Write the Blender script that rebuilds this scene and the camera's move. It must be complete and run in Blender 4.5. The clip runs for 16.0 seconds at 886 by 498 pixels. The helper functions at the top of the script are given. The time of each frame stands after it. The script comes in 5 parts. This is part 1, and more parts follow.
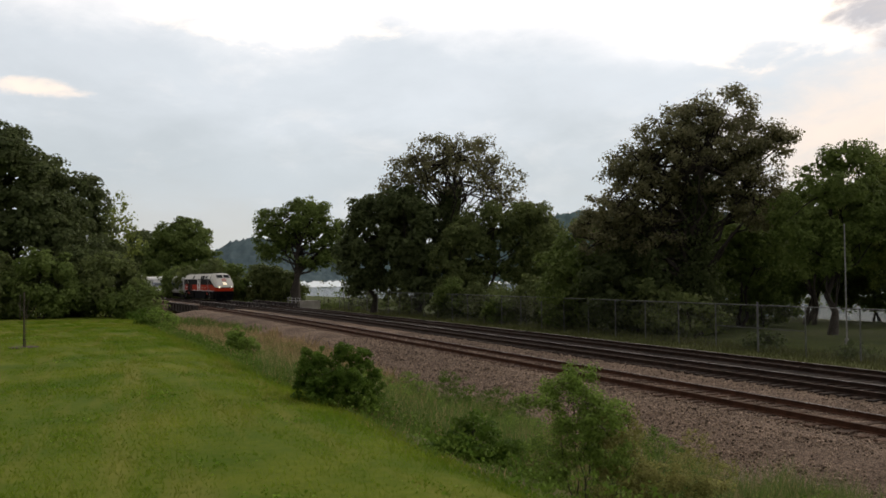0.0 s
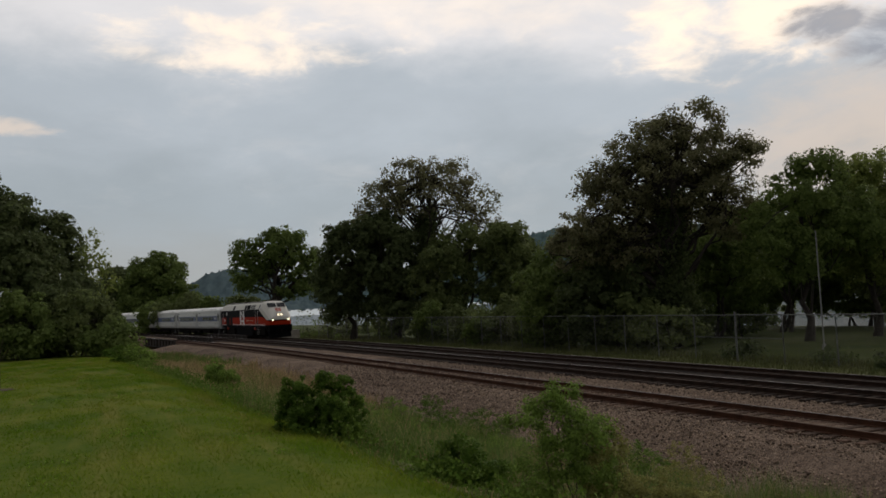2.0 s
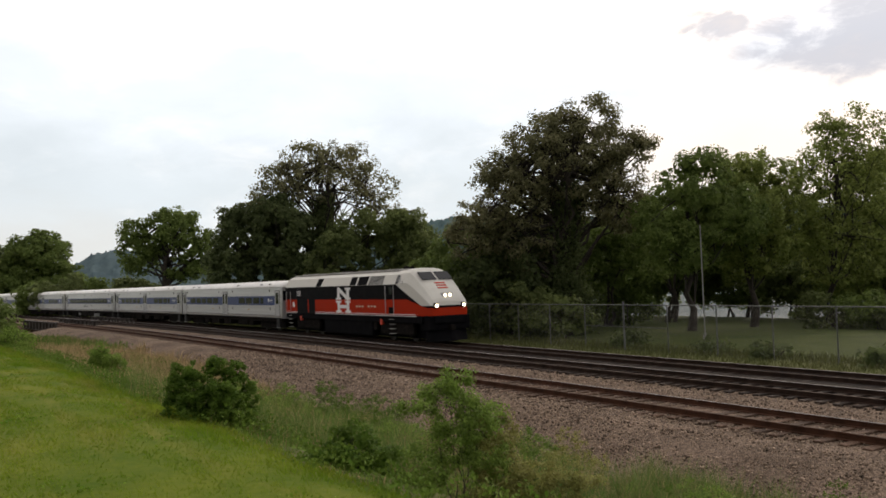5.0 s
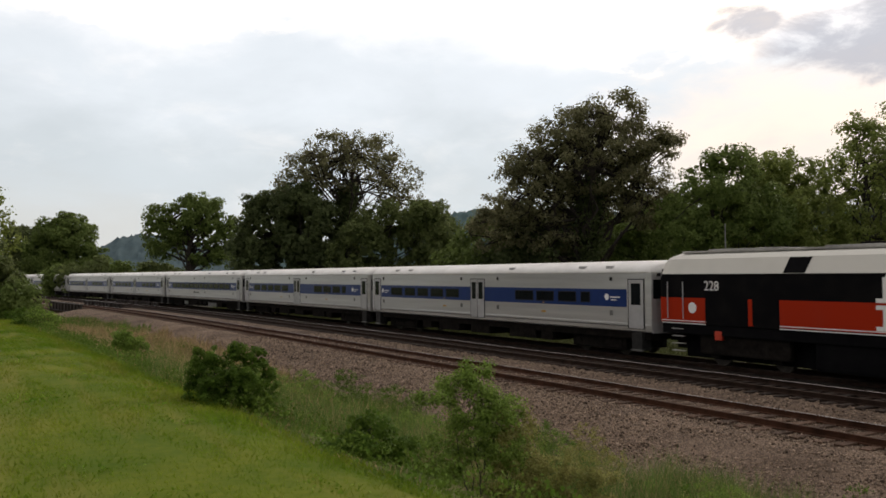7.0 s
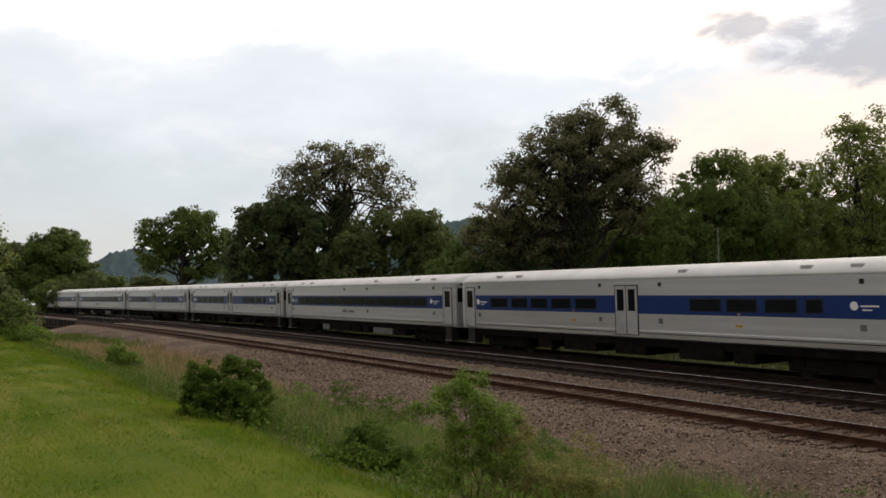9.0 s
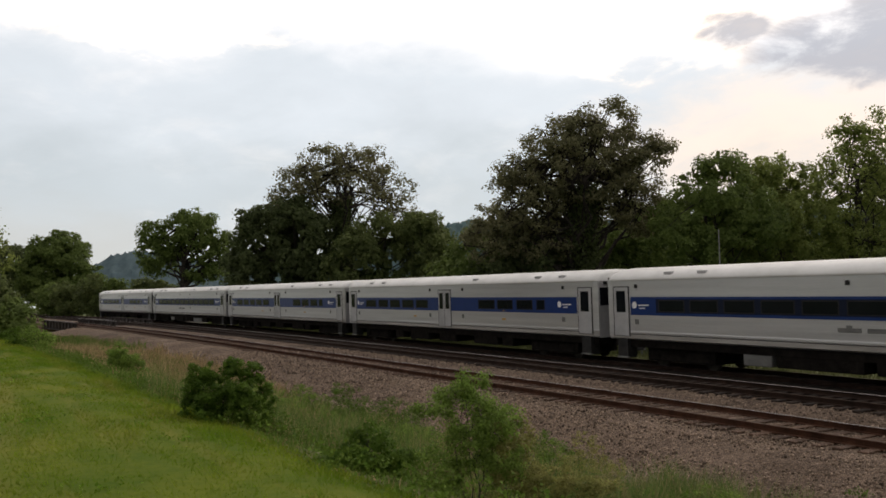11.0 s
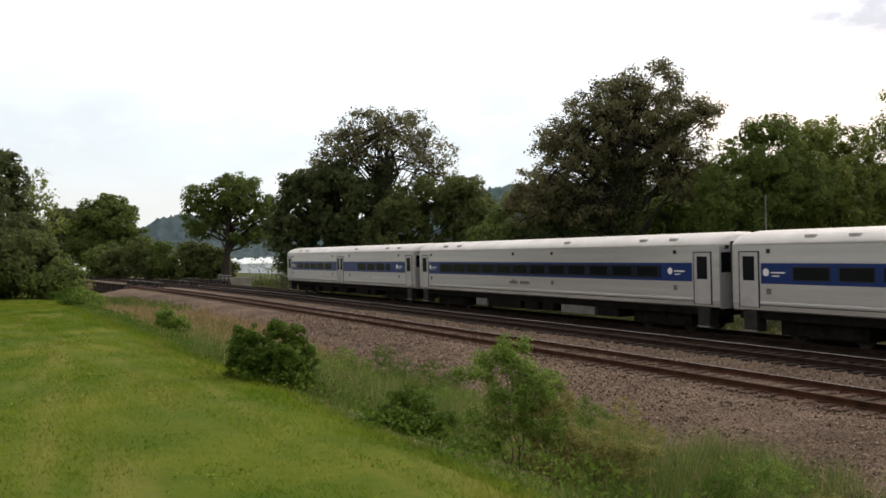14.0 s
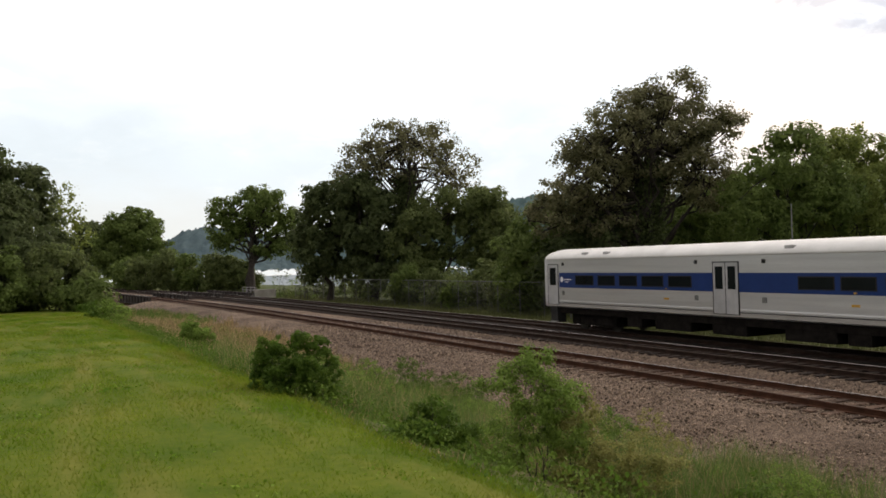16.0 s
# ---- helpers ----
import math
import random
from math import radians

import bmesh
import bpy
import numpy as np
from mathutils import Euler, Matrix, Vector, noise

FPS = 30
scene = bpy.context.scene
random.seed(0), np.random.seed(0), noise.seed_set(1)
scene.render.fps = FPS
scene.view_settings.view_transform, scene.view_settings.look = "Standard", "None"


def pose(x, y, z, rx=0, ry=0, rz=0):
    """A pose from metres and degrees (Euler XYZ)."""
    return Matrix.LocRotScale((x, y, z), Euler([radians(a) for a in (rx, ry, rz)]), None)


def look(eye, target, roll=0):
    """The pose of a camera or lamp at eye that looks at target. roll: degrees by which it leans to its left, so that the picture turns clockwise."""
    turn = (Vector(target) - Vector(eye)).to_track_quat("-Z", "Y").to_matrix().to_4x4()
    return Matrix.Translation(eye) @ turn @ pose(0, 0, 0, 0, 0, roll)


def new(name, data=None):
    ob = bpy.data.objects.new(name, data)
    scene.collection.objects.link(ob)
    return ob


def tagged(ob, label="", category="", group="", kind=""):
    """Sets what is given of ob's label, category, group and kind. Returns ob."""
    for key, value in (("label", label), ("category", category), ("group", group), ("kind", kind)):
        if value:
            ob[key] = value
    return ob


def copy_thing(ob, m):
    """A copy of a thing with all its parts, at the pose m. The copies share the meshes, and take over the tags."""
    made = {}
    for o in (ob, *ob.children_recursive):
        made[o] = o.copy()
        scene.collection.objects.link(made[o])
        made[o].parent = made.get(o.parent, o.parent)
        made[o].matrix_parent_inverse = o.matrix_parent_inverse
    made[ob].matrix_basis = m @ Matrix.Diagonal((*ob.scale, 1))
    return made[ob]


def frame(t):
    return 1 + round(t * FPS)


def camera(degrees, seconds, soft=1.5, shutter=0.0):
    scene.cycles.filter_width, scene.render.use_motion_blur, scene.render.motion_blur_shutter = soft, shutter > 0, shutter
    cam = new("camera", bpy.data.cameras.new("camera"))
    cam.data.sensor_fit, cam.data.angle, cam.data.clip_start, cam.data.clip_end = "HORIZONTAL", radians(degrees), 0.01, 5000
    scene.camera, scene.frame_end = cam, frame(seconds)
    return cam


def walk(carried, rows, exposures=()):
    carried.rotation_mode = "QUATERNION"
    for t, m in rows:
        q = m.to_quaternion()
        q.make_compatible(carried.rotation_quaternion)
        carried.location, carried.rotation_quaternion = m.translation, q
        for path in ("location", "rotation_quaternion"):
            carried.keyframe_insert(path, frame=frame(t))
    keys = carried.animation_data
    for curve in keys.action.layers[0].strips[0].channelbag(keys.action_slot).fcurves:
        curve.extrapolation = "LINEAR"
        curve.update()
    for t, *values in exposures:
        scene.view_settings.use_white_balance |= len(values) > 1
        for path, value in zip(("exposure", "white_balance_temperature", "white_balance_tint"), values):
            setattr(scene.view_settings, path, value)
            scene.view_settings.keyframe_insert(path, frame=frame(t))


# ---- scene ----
# Camera: a hand-held camera that only turns; eye 1.7 m over the lawn, 3.5 m over the rails.
EYE = 3.501
cam = camera(54.89, 16.0, soft=1.65, shutter=0.06)
TURNS = [(0.0, 0.000, 1.850, 0.490), (0.5, 0.464, 4.510, 0.486), (1.0, 1.211, 7.051, 0.516), (1.5, -0.291, 3.325, 2.349),
         (2.0, -1.434, 3.350, 2.974), (2.5, -0.817, 3.418, 1.995), (3.0, -2.318, 1.885, 0.008), (3.5, -4.911, 0.855, 0.847),
         (4.0, -8.532, 2.058, 2.262), (6.5, -7.267, 2.245, 0.834), (7.0, -6.904, 1.638, 0.480), (7.5, -7.183, 2.000, 0.540),
         (8.0, -7.043, 2.156, 0.939), (8.5, -6.975, 2.235, 1.252), (9.0, -7.293, 2.253, 1.497), (11.5, -7.164, 2.499, 1.694),
         (12.0, -5.722, 4.856, 3.415), (12.5, -3.310, 5.935, 2.914), (13.0, -1.427, 4.613, 1.216), (13.5, -3.858, 1.297, 0.514),
         (14.0, -4.475, 0.066, 1.268), (14.5, -3.500, 0.044, 1.389), (15.0, -3.869, 0.460, 1.424), (15.5, -3.134, 0.801, 1.466),
         (16.0, -2.946, 0.846, 1.542)]
STOPS = [(0.0, -0.15), (0.3, -0.22), (0.6, -0.68), (0.9, -1.14), (1.2, -1.42), (1.5, -0.92), (1.8, -0.83), (2.1, -0.76), (2.4, -0.7), (2.7, -0.72), (3.0, -0.6), (3.3, -0.25), (3.6, 0.1),
         (4.2, 0.3), (6.3, 0.0), (9.2, 0.0), (11.4, -0.1), (11.8, -0.1), (12.2, -0.8), (12.6, -1.17), (13.0, -1.32), (13.4, -0.6), (13.8, 0.16), (14.3, 0.52), (14.9, 0.45), (16.0, 0.37)]
EXPOSURES = [(t, e, 7350 + 420 * min(e, 0.0), 16 + 2.5 * min(e, 0.0)) for t, e in STOPS]


def camera_path():
    walk(cam, [(t, pose(0, 0, EYE, 90 + p, r, y)) for t, y, p, r in TURNS], EXPOSURES)


# ---- light ----
def make_light():
    world = bpy.data.worlds.new("sky")
    scene.world = world
    world.use_nodes = True
    nt = world.node_tree
    nt.nodes.clear()
    N, Lk = nt.nodes.new, nt.links.new
    out, bg = N("ShaderNodeOutputWorld"), N("ShaderNodeBackground")
    sky = N("ShaderNodeTexSky")
    sky.sky_type, sky.sun_disc = "NISHITA", False
    sky.sun_elevation, sky.sun_rotation = radians(24), radians(50)
    sky.dust_density, sky.ozone_density = 2.0, 2.0
    bg.inputs[1].default_value = 0.1
    co = N("ShaderNodeTexCoord")
    sep = N("ShaderNodeSeparateXYZ")
    Lk(co.outputs["Generated"], sep.inputs[0])

    def math_node(op, a, b=None, c=None):
        m = N("ShaderNodeMath")
        m.operation = op
        for i, v in enumerate((a, b, c)):
            if v is None:
                continue
            if isinstance(v, (int, float)):
                m.inputs[i].default_value = v
            else:
                Lk(v, m.inputs[i])
        return m.outputs[0]

    flat = N("ShaderNodeMapping")
    flat.inputs[3].default_value = (1.0, 1.0, 2.3)
    Lk(co.outputs["Generated"], flat.inputs[0])

    def cloud(scale, detail, rough, offset, dist=0.4):
        mp = N("ShaderNodeMapping")
        mp.inputs[1].default_value = offset
        n = N("ShaderNodeTexNoise")
        n.inputs["Scale"].default_value, n.inputs["Detail"].default_value = scale, detail
        n.inputs["Roughness"].default_value, n.inputs["Distortion"].default_value = rough, dist
        Lk(flat.outputs[0], mp.inputs[0]), Lk(mp.outputs[0], n.inputs[0])
        return n.outputs[0]

    def ramp(fac, stops):
        r = N("ShaderNodeValToRGB")
        r.color_ramp.interpolation = "EASE"
        els = r.color_ramp.elements
        while len(els) < len(stops):
            els.new(0.5)
        for e, (p, c) in zip(els, stops):
            e.position, e.color = p, (*c, 1)
        Lk(fac, r.inputs[0])
        return r.outputs[0]

    def mix(fac, a, b, kind="MIX"):
        m = N("ShaderNodeMix")
        m.data_type, m.blend_type = "RGBA", kind
        for sock, v in ((m.inputs[0], fac), (m.inputs[6], a), (m.inputs[7], b)):
            if isinstance(v, (int, float)):
                sock.default_value = v
            elif isinstance(v, tuple):
                sock.default_value = (*v, 1)
            else:
                Lk(v, sock)
        return m.outputs[2]

    def towards(az, el):
        d = N("ShaderNodeVectorMath")
        d.operation = "DOT_PRODUCT"
        Lk(co.outputs["Generated"], d.inputs[0])
        d.inputs[1].default_value = (math.sin(radians(az)) * math.cos(radians(el)), math.cos(radians(az)) * math.cos(radians(el)), math.sin(radians(el)))
        return d.outputs["Value"]

    # blue-grey layer below, paler lilac cloud above, with a ragged edge between them
    wisp = cloud(6.5, 7, 0.58, (8.1, 4.4, 0), 0.25)
    broad = cloud(2.4, 4, 0.5, (3.9, 1.1, 2.0), 0.2)
    fleck = cloud(13.0, 7, 0.6, (0.3, 7.4, 1.0), 0.3)
    height = math_node("ADD", sep.outputs[2], math_node("MULTIPLY_ADD", wisp, 0.10, math_node("MULTIPLY_ADD", broad, 0.16, -0.13)))
    clouds = ramp(height, [(0.02, (6.9, 7.8, 8.3)), (0.12, (6.6, 8.0, 9.1)), (0.225, (8.1, 9.6, 11.0)), (0.315, (13.6, 14.3, 15.2)), (0.40, (16.0, 16.0, 16.1)), (0.8, (11.0, 11.5, 12.0))])
    thin = ramp(math_node("MULTIPLY_ADD", fleck, 0.6, math_node("MULTIPLY", broad, 0.5)), [(0.56, (0, 0, 0)), (0.76, (0.16, 0.16, 0.16))])
    clouds = mix(thin, clouds, (14.0, 14.2, 14.4))

    def bank(az, el, width, tall, ragged):
        """1 at the heart of a cloud, 0 past its uneven edge."""
        x0, z0 = math.sin(radians(az)) * math.cos(radians(el)), math.sin(radians(el))
        dx = math_node("DIVIDE", math_node("SUBTRACT", sep.outputs[0], x0), width)
        dz = math_node("DIVIDE", math_node("SUBTRACT", sep.outputs[2], z0), tall)
        d = math_node("MULTIPLY_ADD", dx, dx, math_node("MULTIPLY", dz, dz))
        d = math_node("ADD", d, math_node("MULTIPLY", math_node("MAXIMUM", math_node("MULTIPLY", sep.outputs[1], -1.0), 0.0), 60.0))
        rag = math_node("ADD", math_node("MULTIPLY", math_node("SUBTRACT", wisp, 0.5), 0.6 * ragged), math_node("MULTIPLY", math_node("SUBTRACT", fleck, 0.5), ragged))
        return math_node("ADD", math_node("SUBTRACT", 1.0, d), rag)

    def shade(mask, low, high):
        m = N("ShaderNodeMapRange")
        m.interpolation_type = "SMOOTHSTEP"
        m.inputs[1].default_value, m.inputs[2].default_value = low, high
        Lk(mask, m.inputs[0])
        return m.outputs[0]

    clouds = mix(math_node("MULTIPLY", shade(bank(8, 23, 0.34, 0.10, 3.0), -0.3, 1.2), 0.8), clouds, (17.5, 16.6, 15.6))
    clouds = mix(math_node("MULTIPLY", shade(bank(31, 8.5, 0.24, 0.085, 2.0), -0.4, 1.2), 0.75), clouds, (11.8, 10.6, 9.5))
    clouds = mix(math_node("MULTIPLY", shade(bank(-25.5, 11.6, 0.06, 0.012, 4.0), 0.0, 1.2), 0.7), clouds, (15.0, 13.4, 11.8))
    clouds = mix(math_node("MULTIPLY", shade(bank(-11.5, 17.0, 0.15, 0.036, 5.0), -0.1, 1.7), 0.9), clouds, (20.0, 18.2, 15.8))
    clouds = mix(math_node("MULTIPLY", shade(bank(24, 16.2, 0.15, 0.055, 5.0), -0.2, 1.5), 0.9), clouds, (21.5, 19.0, 15.8))
    # heavier blue-grey heaps before the warm light
    heap = math_node("MAXIMUM", bank(27.0, 15.4, 0.042, 0.020, 4.5), math_node("MAXIMUM", bank(31.0, 14.3, 0.060, 0.032, 4.5), bank(35.5, 14.2, 0.080, 0.050, 4.5)))
    clouds = mix(math_node("MULTIPLY", shade(heap, -0.45, 0.85), 0.85), clouds, (4.6, 5.4, 6.7))
    # the evening side is bright, the sky behind the camera is dimmer and bluer
    side = N("ShaderNodeMapRange")
    side.interpolation_type = "SMOOTHSTEP"
    side.inputs[1].default_value, side.inputs[2].default_value = -0.55, 0.85
    Lk(towards(28, 12), side.inputs[0])
    clouds = mix(side.outputs[0], mix(1.0, clouds, (0.40, 0.40, 0.40), "MULTIPLY"), clouds)
    cover = ramp(wisp, [(0.2, (0.88,) * 3), (0.8, (0.98,) * 3)])
    Lk(mix(cover, mix(1.0, sky.outputs[0], (0.6, 0.6, 0.6), "MULTIPLY"), clouds), bg.inputs[0])
    Lk(bg.outputs[0], out.inputs[0])
    lamp = bpy.data.lights.new("sun", "SUN")
    lamp.energy, lamp.angle, lamp.color = 1.0, radians(20), (1.0, 0.93, 0.82)
    sun = new("sun", lamp)
    az, el = radians(50), radians(24)
    sun.matrix_world = look((0, 0, 60), Vector((0, 0, 60)) - Vector((math.sin(az) * math.cos(el), math.cos(az) * math.cos(el), math.sin(el))))


# ---- materials ----
MATS = {}


def surface(name, low, high, scale=2.0, rough=0.8, bump=0.25, fine=40.0, metal=0.0, vary=0.0, translucent=0.0, island=False, stretch=(1, 1, 1), spec=0.3):
    """A two-scale surface: broad stains between two colours, fine grain and relief; vary: brightness by object or island."""
    if name in MATS:
        return MATS[name]
    m = bpy.data.materials.new(name)
    m.use_nodes = True
    nt = m.node_tree
    N, Lk = nt.nodes.new, nt.links.new
    b, out = nt.nodes["Principled BSDF"], nt.nodes["Material Output"]
    co, mp = N("ShaderNodeTexCoord"), N("ShaderNodeMapping")
    mp.inputs[3].default_value = stretch
    Lk(co.outputs["Object"], mp.inputs[0])
    n1, n2 = N("ShaderNodeTexNoise"), N("ShaderNodeTexNoise")
    n1.inputs["Scale"].default_value, n1.inputs["Detail"].default_value, n1.inputs["Roughness"].default_value = scale, 6, 0.62
    n2.inputs["Scale"].default_value, n2.inputs["Detail"].default_value = fine, 4
    Lk(mp.outputs[0], n1.inputs[0]), Lk(mp.outputs[0], n2.inputs[0])
    add = N("ShaderNodeMath")
    add.operation = "MULTIPLY_ADD"
    add.inputs[1].default_value = 0.4
    Lk(n2.outputs[0], add.inputs[0]), Lk(n1.outputs[0], add.inputs[2])
    ramp = N("ShaderNodeValToRGB")
    ramp.color_ramp.elements[0].position, ramp.color_ramp.elements[1].position = 0.48, 0.92
    ramp.color_ramp.elements[0].color, ramp.color_ramp.elements[1].color = (*low, 1), (*high, 1)
    Lk(add.outputs[0], ramp.inputs[0])
    colour = ramp.outputs[0]
    if vary:
        src = N("ShaderNodeNewGeometry").outputs["Random Per Island"] if island else N("ShaderNodeObjectInfo").outputs["Random"]
        mr = N("ShaderNodeMapRange")
        mr.inputs[3].default_value, mr.inputs[4].default_value = 1 - vary, 1 + vary
        Lk(src, mr.inputs[0])
        hs = N("ShaderNodeHueSaturation")
        Lk(mr.outputs[0], hs.inputs["Value"]), Lk(colour, hs.inputs["Color"])
        colour = hs.outputs[0]
    Lk(colour, b.inputs["Base Color"])
    b.inputs["Roughness"].default_value, b.inputs["Metallic"].default_value = rough, metal
    b.inputs["Specular IOR Level"].default_value = spec
    if bump:
        bp = N("ShaderNodeBump")
        bp.inputs["Strength"].default_value, bp.inputs["Distance"].default_value = bump, 0.02
        Lk(n2.outputs[0], bp.inputs["Height"]), Lk(bp.outputs[0], b.inputs["Normal"])
    if translucent:
        tr, mx = N("ShaderNodeBsdfTranslucent"), N("ShaderNodeMixShader")
        Lk(colour, tr.inputs[0])
        mx.inputs[0].default_value = translucent
        Lk(b.outputs[0], mx.inputs[1]), Lk(tr.outputs[0], mx.inputs[2]), Lk(mx.outputs[0], out.inputs[0])
    MATS[name] = m
    return m


def glow(name, colour, strength):
    if name not in MATS:
        m = bpy.data.materials.new(name)
        m.use_nodes = True
        b = m.node_tree.nodes["Principled BSDF"]
        b.inputs["Emission Color"].default_value, b.inputs["Emission Strength"].default_value = (*colour, 1), strength
        b.inputs["Base Color"].default_value = (*colour, 1)
        MATS[name] = m
    return MATS[name]


# ---- mesh helpers ----
def mesh_of(name, verts, faces, material, smooth=False):
    me = bpy.data.meshes.new(name)
    me.from_pydata([tuple(v) for v in verts], [], [tuple(f) for f in faces])
    me.materials.append(material)
    if smooth:
        me.polygons.foreach_set("use_smooth", [True] * len(me.polygons))
    me.update()
    return me


def thing(name, place=(0, 0, 0), turn=0, **tags):
    ob = new(name)
    ob.empty_display_size = 0.3
    ob.matrix_world = pose(*place, 0, 0, turn)
    return tagged(ob, **tags)


def part(name, bm, material, parent, label="", smooth=False):
    """Links a bmesh (or ready mesh) as one object under a thing or a part."""
    if isinstance(bm, bpy.types.Mesh):
        me = bm
    else:
        me = bpy.data.meshes.new(name)
        bm.normal_update()
        bm.to_mesh(me)
        bm.free()
        me.materials.append(material)
    if smooth:
        me.polygons.foreach_set("use_smooth", [True] * len(me.polygons))
    ob = new(name, me)
    ob.parent = parent
    if label:
        ob["label"] = label
    return ob


def box(bm, x0, x1, y0, y1, z0, z1, bevel=0.0):
    r = bmesh.ops.create_cube(bm, size=1, matrix=Matrix.LocRotScale(((x0 + x1) / 2, (y0 + y1) / 2, (z0 + z1) / 2), None, (x1 - x0, y1 - y0, z1 - z0)))
    if bevel:
        edges = list({e for v in r["verts"] for e in v.link_edges})
        bmesh.ops.bevel(bm, geom=edges, offset=bevel, segments=2, affect="EDGES", profile=0.7)
    return bm


def boxed(*args, bevel=0.0):
    return box(bmesh.new(), *args, bevel=bevel)


def rod(bm, a, b, r, sides=8, r2=None):
    a, b = Vector(a), Vector(b)
    d = b - a
    m = Matrix.Translation((a + b) / 2) @ d.to_track_quat("Z", "Y").to_matrix().to_4x4()
    bmesh.ops.create_cone(bm, cap_ends=True, segments=sides, radius1=r, radius2=r if r2 is None else r2, depth=d.length, matrix=m)
    return bm


def sweep(rings, closed=True, caps=True):
    """Vertices and faces of a skin over equal rings of points."""
    n, verts, faces = len(rings[0]), [p for r in rings for p in r], []
    for i in range(len(rings) - 1):
        for j in range(n if closed else n - 1):
            k = (j + 1) % n
            faces.append((i * n + j, i * n + k, (i + 1) * n + k, (i + 1) * n + j))
    if caps and closed:
        faces.append(tuple(range(n))[::-1])
        faces.append(tuple(range((len(rings) - 1) * n, len(rings) * n)))
    return verts, faces


# ---- the line of the railway: s along the near rail (growing towards the bend), off across it, away from the lawn ----
S_MIN, S_MAX, STEP = -320.0, 430.0, 1.0
_s = np.arange(S_MIN, S_MAX + 0.5, STEP)
_th = radians(22.794) + 0.000433 * _s + 0.000596 * np.maximum(_s - 55.3, 0)
_x = np.concatenate([[0], np.cumsum(-(np.sin(_th[1:]) + np.sin(_th[:-1])) / 2)])
_y = np.concatenate([[0], np.cumsum((np.cos(_th[1:]) + np.cos(_th[:-1])) / 2)])
_i0 = int(-S_MIN)
_x += 16.680 * math.cos(_th[_i0]) - _x[_i0]
_y += 16.680 * math.sin(_th[_i0]) - _y[_i0]


def line(s, off, z=0.0):
    th = np.interp(s, _s, _th)
    return Vector((np.interp(s, _s, _x) + off * math.cos(th), np.interp(s, _s, _y) + off * math.sin(th), z))


def line_np(s, off):
    th = np.interp(s, _s, _th)
    return np.interp(s, _s, _x) + off * np.cos(th), np.interp(s, _s, _y) + off * np.sin(th)


def heading(s):
    return math.degrees(np.interp(s, _s, _th))


TRACKS = [("near", 0.0, 0.0), ("middle", 4.641, 0.023), ("far", 8.400, -0.034)]
GAUGE = 1.505
TRAIN_OFF, TRAIN_Z = 8.400 + GAUGE / 2, -0.034
K = 1.0475  # the plan of the plants was laid out at this scale


def smooth01(x):
    x = np.clip(x, 0, 1)
    return x * x * (3 - 2 * x)


def ground_z(s, off):
    s, off = np.asarray(s, float), np.asarray(off, float)
    u = off + 16.680
    lawn = 1.815 - 0.0135 * np.clip(s, -60, 65) - 0.05 * smooth01((u - 1) / 3)
    bed = -0.195
    fall = np.interp(u, [2.72, 3.35, 4.19, 5.24, 6.28, 8.38, 10.5, 11.75], [0, 0.03, 0.15, 0.36, 0.52, 0.74, 0.92, 1.0])
    z = lawn + (-0.62 - lawn) * fall
    z = np.where(u > 11.75, -0.62 + (bed + 0.62) * smooth01((u - 12.3) / 2.9), z)
    z = np.where(u > 27.4, bed - 0.28 * smooth01((u - 27.4) / 1.3), z)
    z = np.where(u > 31, -0.5 - 0.5 * smooth01((u - 31) / 30) + 0.35 * smooth01((u - 35) / 9) * smooth01((62 - u) / 14), z)
    z = np.where(u > 68, -1.0 - 4.0 * smooth01((u - 68) / 22), z)
    # a creek runs under the bridge to the river
    dip = smooth01((s - 104.0) / 1.2) * smooth01((124.4 - s) / 1.2)
    z = z + (np.minimum(z, -3.0) - z) * dip
    return z


def ground_at(x, y):
    """Height of the ground at a place of the world."""
    d = (_x - x) ** 2 + (_y - y) ** 2
    i = int(np.argmin(d))
    off = (x - _x[i]) * math.cos(_th[i]) + (y - _y[i]) * math.sin(_th[i])
    return float(ground_z(_s[i], off))


